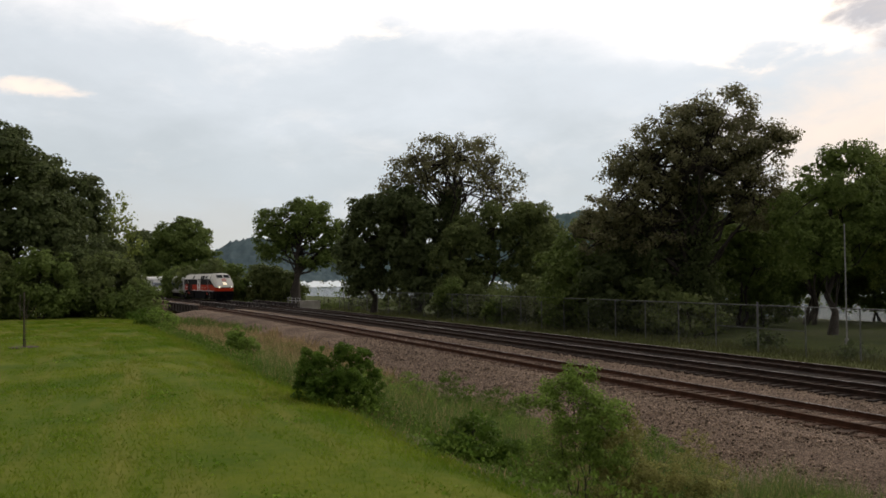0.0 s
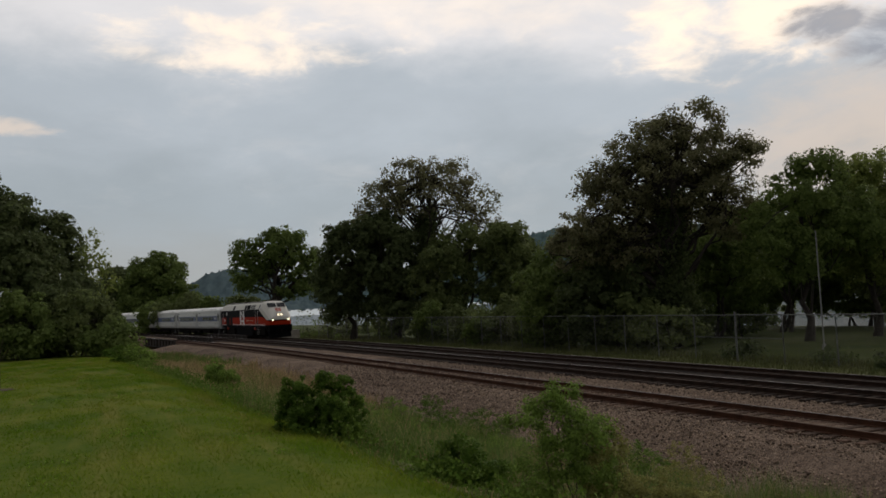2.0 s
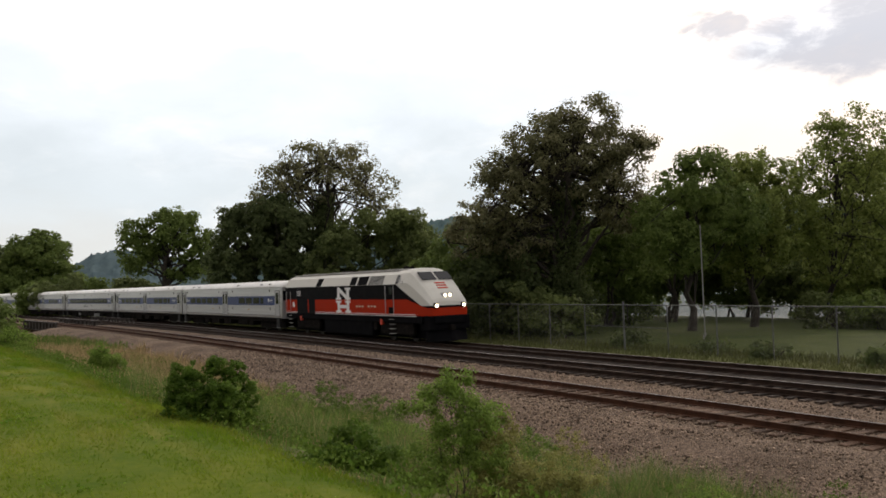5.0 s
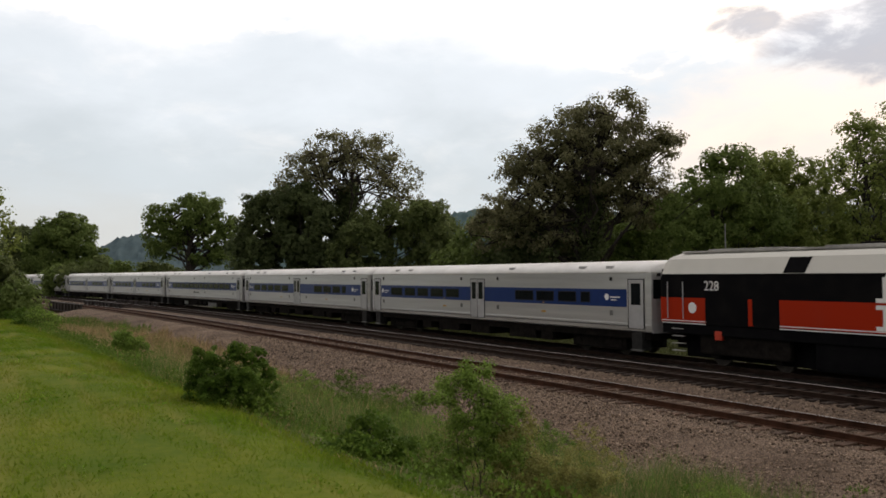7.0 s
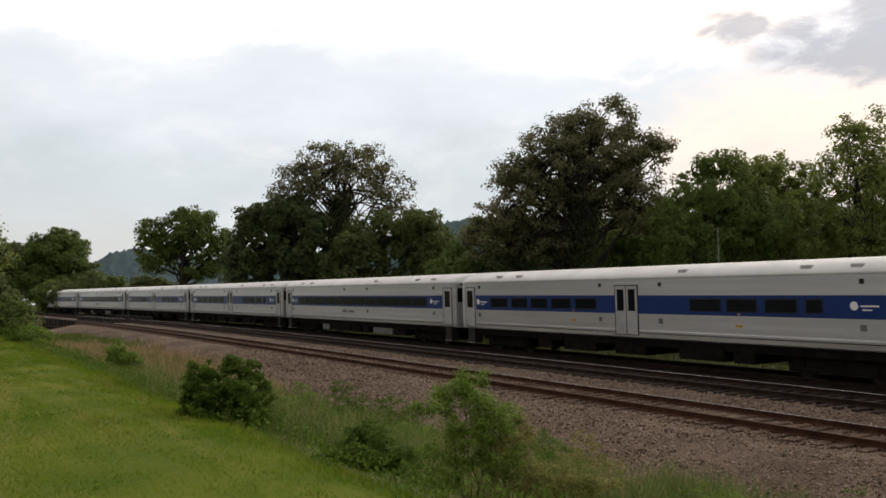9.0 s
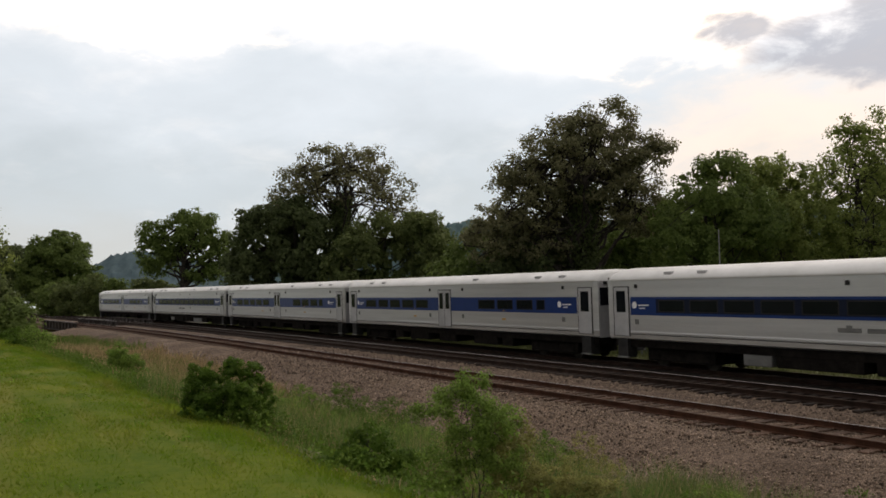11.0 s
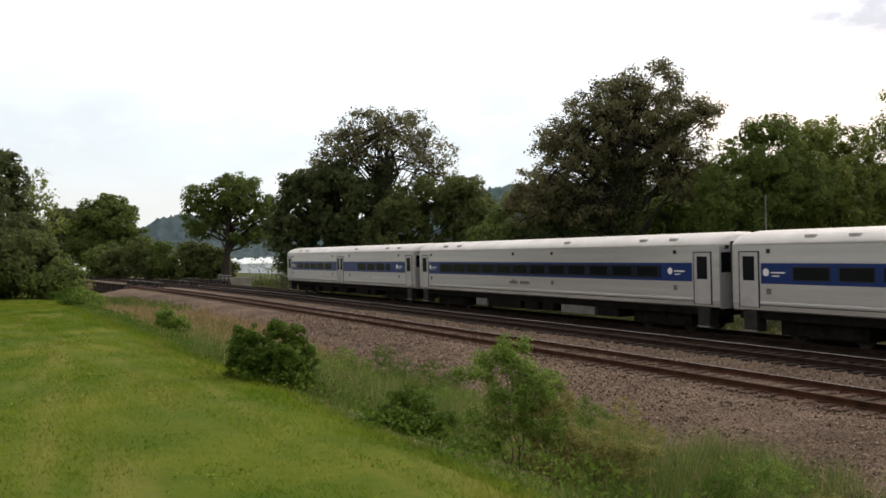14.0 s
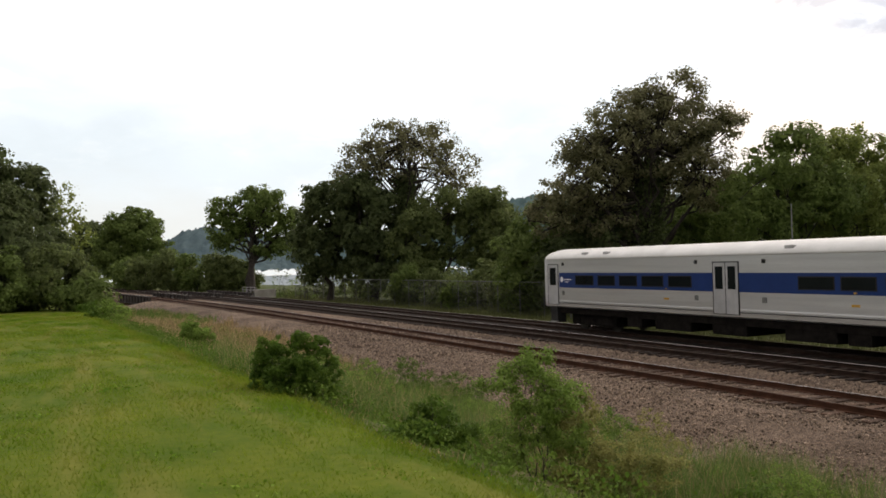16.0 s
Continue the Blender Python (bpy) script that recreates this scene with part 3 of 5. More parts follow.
def build_coach(doors_mid):
    steel = surface("brushed_steel", (0.43, 0.43, 0.43), (0.60, 0.60, 0.595), 0.8, 0.30, 0.12, 30, metal=0.5, stretch=(0.15, 1, 4))
    roofm = surface("coach_roof", (0.62, 0.62, 0.61), (0.80, 0.80, 0.79), 0.7, 0.5, 0.1, 25)
    blue = surface("blue_band", (0.005, 0.026, 0.120), (0.009, 0.037, 0.165), 1.0, 0.32, 0.03, 30, spec=0.25)
    glass = surface("tinted_glass", (0.006, 0.008, 0.010), (0.010, 0.012, 0.016), 1.0, 0.12, 0, 10, spec=0.15)
    frame_m = surface("door_steel", (0.34, 0.34, 0.345), (0.50, 0.50, 0.505), 1.5, 0.45, 0.08, 30, metal=0.2)
    dark = surface("dark_running_gear", (0.006, 0.0055, 0.005), (0.022, 0.019, 0.017), 3, 0.9, 0.3, 30, spec=0.02)
    wheel_m = surface("wheel_steel", (0.03, 0.025, 0.022), (0.08, 0.07, 0.06), 4, 0.6, 0.1, 40, metal=0.5)
    grey = surface("equipment_grey", (0.10, 0.10, 0.097), (0.20, 0.20, 0.19), 2, 0.7, 0.2, 30)
    white = surface("white_lettering", (0.75, 0.75, 0.75), (0.85, 0.85, 0.85), 2, 0.6, 0, 20)
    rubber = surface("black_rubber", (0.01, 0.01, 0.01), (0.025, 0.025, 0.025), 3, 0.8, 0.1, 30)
    step_m = surface("grimy_steps", (0.008, 0.0078, 0.0075), (0.030, 0.029, 0.028), 3, 0.8, 0.2, 30)
    strip = surface("window_strip", (0.006, 0.010, 0.024), (0.012, 0.018, 0.040), 1.0, 0.5, 0.03, 30, spec=0.1)
    skirt = surface("grimy_skirt", (0.24, 0.225, 0.205), (0.42, 0.40, 0.375), 1.5, 0.6, 0.15, 30, stretch=(0.3, 1, 4))
    hood = surface("grimy_diaphragm", (0.05, 0.048, 0.046), (0.14, 0.135, 0.13), 2, 0.8, 0.2, 30)
    amber = surface("amber_marking", (0.45, 0.24, 0.03), (0.60, 0.34, 0.06), 3, 0.6, 0, 30)
    H = 12.72
    kind = "double doors amidships" if doors_mid else "unbroken window row"
    c = thing("coach", label="silver passenger coach with blue window band, " + kind, category="train coach", group="coaches of the train")
    # shell: lower skirt, sill ridge, side walls
    prof = [(1.50, 1.04), (1.555, 1.08), (1.575, 1.27), (1.582, 1.29), (1.582, 1.35), (1.575, 1.38), (1.58, 2.6), (1.57, 3.36)]
    ring = [(y, z) for y, z in prof] + [(-y, z) for y, z in prof[::-1]]
    v, f = sweep([[(x, y * k, z) for y, z in ring] for x, k in ((-H, 0.97), (-H + 0.25, 1), (H - 0.25, 1), (H, 0.97))])
    part("body", mesh_of("body", v, f, steel), None, c)
    top = [(1.575, 3.34), (1.57, 3.42), (1.50, 3.54), (1.32, 3.67), (1.0, 3.77), (0.55, 3.84), (0.0, 3.86)]
    ring = top + [(-y, z) for y, z in top[-2::-1]]
    v, f = sweep([[(x, y * k, 3.34 + (z - 3.34) * kz) for y, z in ring] for x, k, kz in ((-H, 0.95, 0.72), (-H + 0.12, 0.98, 0.92), (-H + 0.4, 1, 1), (H - 0.4, 1, 1), (H - 0.12, 0.98, 0.92), (H, 0.95, 0.72))])
    part("roof", mesh_of("roof", v, f, roofm, True), None, c)
    for x in (-9.3, -7.6, 3.0, 8.4, 10.2):
        part("roof_vent", boxed(x - 0.2, x + 0.2, -1.50, -1.22, 3.52, 3.66, bevel=0.03), frame_m, c)
    # window band and windows
    end = H - 1.38
    spans = [(-end, -0.68), (0.68, end)] if doors_mid else [(-end, end)]
    if doors_mid:
        wins = [(-9.96, -8.46), (-8.14, -6.83), (-6.54, -5.27), (-4.97, -3.55), (-3.26, -1.85), (3.42, 4.93), (5.15, 6.5), (6.8, 8.1), (8.4, 9.05)]
    else:
        wins = [(-9.75 + 1.62 * i, -9.75 + 1.62 * i + 1.36) for i in range(12)]
    for side in (-1, 1):
        wall = 1.583
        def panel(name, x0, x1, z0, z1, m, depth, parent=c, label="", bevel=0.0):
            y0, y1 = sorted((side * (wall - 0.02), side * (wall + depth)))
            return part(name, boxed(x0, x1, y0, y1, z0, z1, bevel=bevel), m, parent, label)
        for x0, x1 in spans:
            panel("blue_stripe", x0, x1, 2.00, 2.71, blue, 0.004, label="dark blue painted band")
        if not doors_mid:
            panel("window_strip", -9.9, 9.6, 2.10, 2.62, strip, 0.008, label="dark strip joining the windows")
        for x0, x1 in wins:
            w = panel("window", x0, x1, 2.13, 2.59, rubber, 0.012, bevel=0.006)
            panel("pane", x0 + 0.05, x1 - 0.05, 2.17, 2.55, glass, 0.016, parent=w)
        # end doors and middle doors, set in frames
        doors = [(-H + 0.38, -H + 1.28, 1), (H - 1.28, H - 0.38, 1)] + ([(-0.66, 0.66, 2)] if doors_mid else [])
        for x0, x1, leaves in doors:
            d = panel("door", x0 - 0.035, x1 + 0.035, 1.16, 3.13, rubber, 0.004)
            for k in range(leaves):
                a = x0 + (x1 - x0) * k / leaves
                b = x0 + (x1 - x0) * (k + 1) / leaves
                leaf = panel("leaf", a + 0.025, b - 0.025, 1.18, 3.09, frame_m, 0.02, parent=d, bevel=0.008)
                m = (a + b) / 2
                y0, y1 = sorted((side * (wall + 0.01), side * (wall + 0.028)))
                w2 = 0.20 if leaves == 2 else 0.27
                part("door_window", boxed(m - w2, m + w2, y0, y1, 2.1, 2.95, bevel=0.006), glass, d)
        # emblem and lettering as plain bars beside each end
        for x in (-end + 0.10, end - 1.35):
            disc = rod(bmesh.new(), (x + 0.13, side * (wall - 0.02), 2.39), (x + 0.13, side * (wall + 0.008), 2.39), 0.135, 18)
            part("emblem", disc, white, c, "plain round white emblem")
            panel("lettering", x + 0.34, x + 0.95, 2.36, 2.41, white, 0.008)
            panel("lettering", x + 0.40, x + 0.72, 2.25, 2.29, white, 0.008)
        # black strip draws the skirt's groove together with the shade inside it
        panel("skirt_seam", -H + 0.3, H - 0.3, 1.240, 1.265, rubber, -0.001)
        panel("skirt_panel", -H + 0.3, H - 0.3, 1.09, 1.235, skirt, -0.006, label="grimy lower skirt panel")
        for x in (-11.0, -1.6, 1.9, 10.4):
            panel("side_lamp", x - 0.07, x + 0.07, 3.05, 3.2, rubber, 0.03, bevel=0.01)
            panel("access_plate", x - 0.1, x + 0.1, 1.64, 1.84, grey, 0.012)
        for x in (-3.4, 5.7) if doors_mid else ():
            panel("marking", x - 0.16, x + 0.16, 1.62, 1.70, amber, 0.006, label="small amber marking")
            panel("marking", x - 0.05, x + 0.05, 2.03, 2.09, amber, 0.008, label="small amber marking")
        if not doors_mid:
            for k in range(2):
                panel("name_bar", -2.0 + 1.0 * k, -1.2 + 1.1 * k, 1.62, 1.76, grey, 0.006)
        # steps below the end doors
        for x in (-H + 0.83, H - 0.83):
            y0, y1 = sorted((side * 1.05, side * 1.57))
            part("step", boxed(x - 0.30, x + 0.30, y0, y1, 0.30, 1.07, bevel=0.03), step_m, c)
            part("step_board", boxed(x - 0.32, x + 0.32, *sorted((side * 1.5, side * 1.62)), 0.30, 0.36, bevel=0.01), grey, c)
    for sx in (-1, 1):
        x0, x1 = sorted((sx * (H - 0.03), sx * (H + 0.27)))
        part("end_door_frame", boxed(x0, x1, -0.95, 0.95, 1.0, 3.5, bevel=0.05), hood, c, "grimy grey diaphragm round the end door")
        part("coupler", boxed(*sorted((sx * (H - 0.4), sx * (H + 0.28))), -0.14, 0.14, 0.7, 1.0, bevel=0.03), dark, c)
        for y in (-1.15, 1.15):
            part("end_window", boxed(*sorted((sx * (H - 0.02), sx * (H + 0.012))), y - 0.3, y + 0.3, 2.35, 3.1, bevel=0.01), glass, c)
            part("marker_lamp", boxed(*sorted((sx * (H - 0.02), sx * (H + 0.05))), y - 0.09, y + 0.09, 3.22, 3.36, bevel=0.02), rubber, c)
        part("end_wall", boxed(*sorted((sx * (H - 0.05), sx * (H + 0.006))), -1.46, 1.46, 1.02, 3.32, bevel=0.0), frame_m, c, "end wall of darker grey steel")
        # added dark box that stands in for the deep shade between the wheels
        part("brake_gear", boxed(sx * 9.1 - 1.75, sx * 9.1 + 1.75, -1.18, 1.18, 0.24, 0.76, bevel=0.05), dark, c)
        add_truck(c, sx * 9.1, 0, 2.6, 0.42, wheel_m, dark)
    part("underframe", boxed(-H + 0.2, H - 0.2, -1.40, 1.40, 0.74, 1.07, bevel=0.03), dark, c)
    gear = [(-5.9, -4.7, grey), (-4.5, -1.3, dark), (-0.9, 0.3, dark), (0.7, 1.6, dark), (2.3, 4.9, grey), (5.1, 6.6, dark)] if not doors_mid else [(-6.3, -5.3, dark), (-4.4, -2.2, dark), (-1.0, 0.8, dark), (2.6, 4.8, dark), (5.2, 6.1, dark)]
    for x0, x1, m in gear:
        part("equipment_box", boxed(x0, x1, -1.38, 1.3, 0.36, 0.95, bevel=0.05), m, c)
    stretch_height(c, 1.038)
    return c


def stretch_height(ob, k):
    for me in {o.data for o in ob.children_recursive if o.type == "MESH"}:
        me.transform(Matrix.Diagonal((1, 1, k, 1)))


def loco_paint():
    """White roof and nose, black band, red lower band, painted by height and length on the body."""
    m = surface("locomotive_paint", (0.5, 0.5, 0.5), (0.6, 0.6, 0.6), 1.2, 0.6, 0.05, 40, stretch=(0.3, 1, 2), spec=0.03)
    nt = m.node_tree
    N, Lk = nt.nodes.new, nt.links.new
    b = nt.nodes["Principled BSDF"]
    co, sep = N("ShaderNodeTexCoord"), N("ShaderNodeSeparateXYZ")
    Lk(co.outputs["Object"], sep.inputs[0])

    def op(kind, a, c):
        n = N("ShaderNodeMath")
        n.operation = kind
        for i, v in enumerate((a, c)):
            if isinstance(v, (int, float)):
                n.inputs[i].default_value = v
            else:
                Lk(v, n.inputs[i])
        return n.outputs[0]

    def ramp01(x, a, c):
        n = N("ShaderNodeMapRange")
        n.inputs[1].default_value, n.inputs[2].default_value = a, c
        Lk(x, n.inputs[0])
        return n.outputs[0]

    x, z = sep.outputs[0], sep.outputs[2]
    white_low = op("SUBTRACT", 3.435, op("MULTIPLY", ramp01(x, 6.9, 9.7), 1.28))
    red_high = op("SUBTRACT", 2.53, op("MULTIPLY", ramp01(x, 8.2, 10.2), 0.50))
    white = op("GREATER_THAN", z, white_low)
    red = op("MULTIPLY", op("LESS_THAN", z, red_high), op("GREATER_THAN", z, 1.59))
    gap = op("MULTIPLY", op("GREATER_THAN", x, -8.17), op("LESS_THAN", x, -4.88))
    sliver = op("MULTIPLY", op("GREATER_THAN", x, -6.2), op("LESS_THAN", x, -6.02))
    gap = op("MULTIPLY", gap, op("SUBTRACT", 1.0, sliver))
    red = op("MULTIPLY", red, op("SUBTRACT", 1.0, gap))
    grime = N("ShaderNodeTexNoise")
    grime.inputs["Scale"].default_value, grime.inputs["Detail"].default_value = 1.3, 8
    Lk(co.outputs["Object"], grime.inputs[0])

    def mix(fac, a, c):
        n = N("ShaderNodeMix")
        n.data_type = "RGBA"
        for s, v in ((n.inputs[0], fac), (n.inputs[6], a), (n.inputs[7], c)):
            if isinstance(v, tuple):
                s.default_value = (*v, 1)
            elif isinstance(v, (int, float)):
                s.default_value = v
            else:
                Lk(v, s)
        return n.outputs[2]

    col = mix(red, (0.005, 0.005, 0.006), (0.40, 0.030, 0.010))
    col = mix(white, col, (0.62, 0.61, 0.57))
    col = mix(op("MULTIPLY", ramp01(grime.outputs[0], 0.45, 0.8), 0.07), col, (0.10, 0.085, 0.07))
    Lk(col, b.inputs["Base Color"])
    return m


def build_locomotive():
    paint = loco_paint()
    dark = surface("dark_running_gear", (0.006, 0.0055, 0.005), (0.022, 0.019, 0.017), 3, 0.9, 0.3, 30, spec=0.02)
    wheel_m = MATS["wheel_steel"]
    glass = MATS["tinted_glass"]
    black = surface("black_paint", (0.004, 0.004, 0.005), (0.009, 0.009, 0.010), 2, 0.75, 0.1, 30, spec=0.02)
    white = MATS["white_lettering"]
    roof_g = surface("sooty_roof", (0.16, 0.155, 0.15), (0.42, 0.41, 0.39), 0.9, 0.7, 0.2, 30)
    red = surface("red_emblem", (0.45, 0.04, 0.02), (0.55, 0.06, 0.03), 2, 0.5, 0, 20)
    steel = MATS["door_steel"]
    cream = surface("cream_lettering", (0.50, 0.44, 0.30), (0.62, 0.55, 0.40), 2, 0.6, 0, 20)
    louver_m = surface("louver_grey", (0.28, 0.28, 0.27), (0.42, 0.42, 0.40), 2, 0.6, 0.1, 30)
    c = thing("locomotive", label="diesel locomotive painted black, red and white, headlights on", category="locomotive")
    zb, zt = 1.42, 4.10
    prof = [(1.42, 1.42), (1.47, 1.48), (1.48, 2.0), (1.48, 2.5), (1.48, 3.0), (1.48, 3.29), (1.35, 3.565), (1.22, 3.84), (1.0, 3.98), (0.6, 4.07), (0.0, 4.10)]
    ring = prof + [(-y, z) for y, z in prof[-2::-1]]
    sections = [(-10.5, 0.97, 3.86), (-10.35, 1, 4.02), (-10.1, 1, 4.09), (-4, 1, 4.10), (2, 1, 4.10), (6.8, 1, 4.10), (7.5, 1.0, 4.18), (8.2, 0.99, 4.17), (8.55, 0.985, 4.0), (9.0, 0.975, 3.70), (9.42, 0.96, 3.36),
                (9.82, 0.935, 3.04), (10.14, 0.90, 2.72), (10.36, 0.86, 2.48), (10.46, 0.82, 2.30), (10.5, 0.78, 2.06)]
    v, f = sweep([[(x, y * k, zb + (z - zb) * (top - zb) / (zt - zb)) for y, z in ring] for x, k, top in sections])
    body = part("body", mesh_of("body", v, f, paint), None, c)
    part("roof_walk", boxed(-9.9, 6.3, -0.85, 0.85, 4.05, 4.13, bevel=0.03), roof_g, c)
    for x0, x1 in ((-8.6, -5.4), (-3.6, -0.8), (0.6, 3.4), (4.4, 6.2)):
        part("roof_hatch", boxed(x0, x1, -0.78, 0.78, 4.11, 4.18, bevel=0.03), roof_g, c)
    part("exhaust", boxed(-2.6, -1.9, -0.4, 0.4, 4.12, 4.26, bevel=0.04), dark, c)
    part("horn", rod(rod(bmesh.new(), (5.6, 0.2, 4.24), (6.2, 0.2, 4.24), 0.05, 10, 0.1), (5.6, -0.1, 4.24), (6.1, -0.1, 4.24), 0.05, 10, 0.1), dark, c)
    for side in (-1, 1):
        def panel(name, x0, x1, z0, z1, m, depth, wall=1.48, parent=c, label="", bevel=0.0):
            y0, y1 = sorted((side * (wall - 0.03), side * (wall + depth)))
            return part(name, boxed(x0, x1, y0, y1, z0, z1, bevel=bevel), m, parent, label)

        def sloped(name, x0, x1, t0, t1, m, lift, parent=c, skew=0.0):
            """A panel on the sloping upper side, between two fractions of its height."""
            p0, p1 = (1.48, 3.29), (1.22, 3.84)
            n = Vector((0, 0.55, 0.26)).normalized()
            bm = bmesh.new()
            vs = []
            for L in (-0.01, lift):
                for x, t in ((x0, t0), (x1, t0), (x1 + skew, t1), (x0 + skew, t1)):
                    y, z = p0[0] + (p1[0] - p0[0]) * t, p0[1] + (p1[1] - p0[1]) * t
                    vs.append(bm.verts.new((x, side * (y + n.y * L), z + n.z * L)))
            for q in ((3, 2, 1, 0), (4, 5, 6, 7), (0, 1, 5, 4), (1, 2, 6, 5), (2, 3, 7, 6), (3, 0, 4, 7)):
                bm.faces.new([vs[i] for i in q])
            bmesh.ops.recalc_face_normals(bm, faces=bm.faces[:])
            return part(name, bm, m, parent)
        sloped("intake_screen", -4.72, -3.86, 0.02, 0.95, black, 0.012, skew=0.12)
        sloped("intake_screen", 0.70, 1.57, 0.02, 0.95, black, 0.012)
        sloped("intake_screen", 1.79, 3.15, 0.02, 0.95, black, 0.012)
        lv = sloped("louver", 3.34, 5.27, 0.02, 0.95, louver_m, 0.006)
        for k in range(9):
            sloped("slat", 3.38, 5.23, 0.06 + 0.1 * k, 0.10 + 0.1 * k, black, 0.014, parent=lv)
        for z in (1.47, 1.56):
            for x0, x1 in ((-10.4, -8.17), (-4.88, 9.2)):
                panel("white_line", x0, x1, z, z + 0.03, white, 0.004)
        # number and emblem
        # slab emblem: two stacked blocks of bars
        for z0 in (1.60, 2.42):
            for x0 in (-1.16, 0.24):
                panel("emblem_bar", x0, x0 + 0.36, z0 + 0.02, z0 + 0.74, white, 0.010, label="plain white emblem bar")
                for z1 in (z0, z0 + 0.62):
                    if z0 < 2 or (x0 < 0) != (z1 > z0 + 0.1) or x0 > 0:
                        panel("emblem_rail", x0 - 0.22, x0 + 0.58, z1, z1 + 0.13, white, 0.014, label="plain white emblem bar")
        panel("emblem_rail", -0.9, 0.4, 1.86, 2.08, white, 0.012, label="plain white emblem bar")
        bm = boxed(-0.88, 0.88, *sorted((side * 1.45, side * 1.492)), -0.13, 0.13)
        bmesh.ops.transform(bm, verts=bm.verts[:], matrix=pose(-0.28, 0, 2.79, 0, 24, 0))
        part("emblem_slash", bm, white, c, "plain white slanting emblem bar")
        for k in range(7):
            x0 = 1.6 + 0.41 * k
            if k != 3:
                panel("lettering", x0, x0 + 0.24, 1.95, 2.05, cream, 0.005, label="small white lettering bar")
        part("round_badge", rod(bmesh.new(), (-8.8, side * 1.46, 2.06), (-8.8, side * 1.49, 2.06), 0.2, 20), white, c)
        # doors with handrails
        d = panel("door", 5.84, 6.70, 2.43, 3.2, black, 0.006)
        panel("step_recess", 5.98, 6.56, 1.60, 1.98, black, 0.006)
        panel("door_window", 6.05, 6.48, 2.7, 3.15, glass, 0.014, parent=d)
        for x in (5.76, 6.77):
            y = side * 1.58
            part("handrail", rod(bmesh.new(), (x, y, 1.45), (x, y, 3.2), 0.022, 8), steel, c, "thin bare steel handrail")
        for x in (-10.0, -9.2):
            part("handrail", rod(bmesh.new(), (x, side * 1.56, 1.65), (x, side * 1.56, 3.0), 0.02, 8), steel, c, "thin bare steel handrail")
        cw = sloped("cab_window", 6.84, 7.76, 0.05, 0.92, black, 0.014)
        sloped("pane", 6.90, 7.26, 0.14, 0.84, glass, 0.022, parent=cw)
        sloped("pane", 7.34, 7.70, 0.14, 0.84, glass, 0.022, parent=cw)
        for k in range(4):
            for x in (6.27, -9.6):
                part("step", boxed(x - 0.3, x + 0.3, *sorted((side * 1.3, side * 1.47)), 0.45 + 0.27 * k, 0.475 + 0.27 * k), louver_m, c)
        for x in (-7.6, 4.9):
            part("air_box", boxed(x - 0.17, x + 0.17, *sorted((side * 1.2, side * 1.45)), 0.95, 1.27, bevel=0.03), red, c, "small red equipment box")
    part("side_sill", boxed(-10.4, 9.8, -1.44, 1.44, 1.1, 1.46, bevel=0.03), black, c)
    part("fuel_tank", boxed(-3.6, 3.6, -1.38, 1.38, 0.22, 1.25, bevel=0.12), black, c)
    part("frame_beam", boxed(-9.7, 9.6, -0.85, 0.85, 0.22, 1.2, bevel=0.05), black, c)
    part("battery_box", boxed(3.7, 4.1, -1.35, 1.35, 0.6, 1.25, bevel=0.05), dark, c)
    for x in (-6.6, 6.6):
        add_truck(c, x, 0, 2.75, 0.5, wheel_m, dark)
        for y in (-1.2, 1.2):
            part("motor_housing", boxed(x - 2.0, x + 2.0, y - 0.12, y + 0.12, 0.42, 1.2, bevel=0.08), dark, c)
    # nose: windshields, emblem, lamps, pilot
    slope = math.degrees(math.atan2(3.36 - 4.0, 9.42 - 8.55))
    for y in (-0.55, 0.55):
        bm = boxed(-0.36, 0.36, y - 0.48, y + 0.48, -0.02, 0.03, bevel=0.01)
        bmesh.ops.transform(bm, verts=bm.verts[:], matrix=pose(9.0, 0, 3.70, 0, -slope, 0))
        part("windshield", bm, glass, c, "dark tinted windshield pane")
    slope2 = math.degrees(math.atan2(2.72 - 3.36, 10.14 - 9.42))
    for k in range(3):
        bm = boxed(-0.09, 0.00, -0.34, 0.34, -0.02, 0.02)
        bmesh.ops.transform(bm, verts=bm.verts[:], matrix=pose(9.54 + 0.165 * k, 0, 3.27 - 0.137 * k, 0, -slope2, 0))
        part("nose_emblem", bm, red, c, "plain red emblem bar")
    lamp = glow("headlight_glow", (1.0, 0.88, 0.62), 5.0)
    hous = boxed(10.02, 10.30, -0.36, 0.36, 2.50, 2.74, bevel=0.04)
    hl = part("headlight", hous, steel, c)
    for y in (-0.17, 0.17):
        part("lens", rod(bmesh.new(), (10.25, y, 2.62), (10.33, y, 2.62), 0.08, 14), lamp, hl, "lit warm headlight lens")
    for y in (-0.92, 0.92):
        dl = part("ditch_light", boxed(10.32, 10.56, y - 0.14, y + 0.14, 1.92, 2.20, bevel=0.03), black, c)
        part("lens", rod(bmesh.new(), (10.53, y, 2.06), (10.60, y, 2.06), 0.09, 14), lamp, dl, "lit warm lamp lens")
    part("anticlimber", boxed(10.0, 10.62, -1.1, 1.1, 1.1, 1.5, bevel=0.06), black, c)
    pilot = bmesh.new()
    box(pilot, 9.4, 10.5, -1.35, 1.35, 0.75, 1.5, bevel=0.08)
    part("pilot", pilot, black, c)
    bm = bmesh.new()
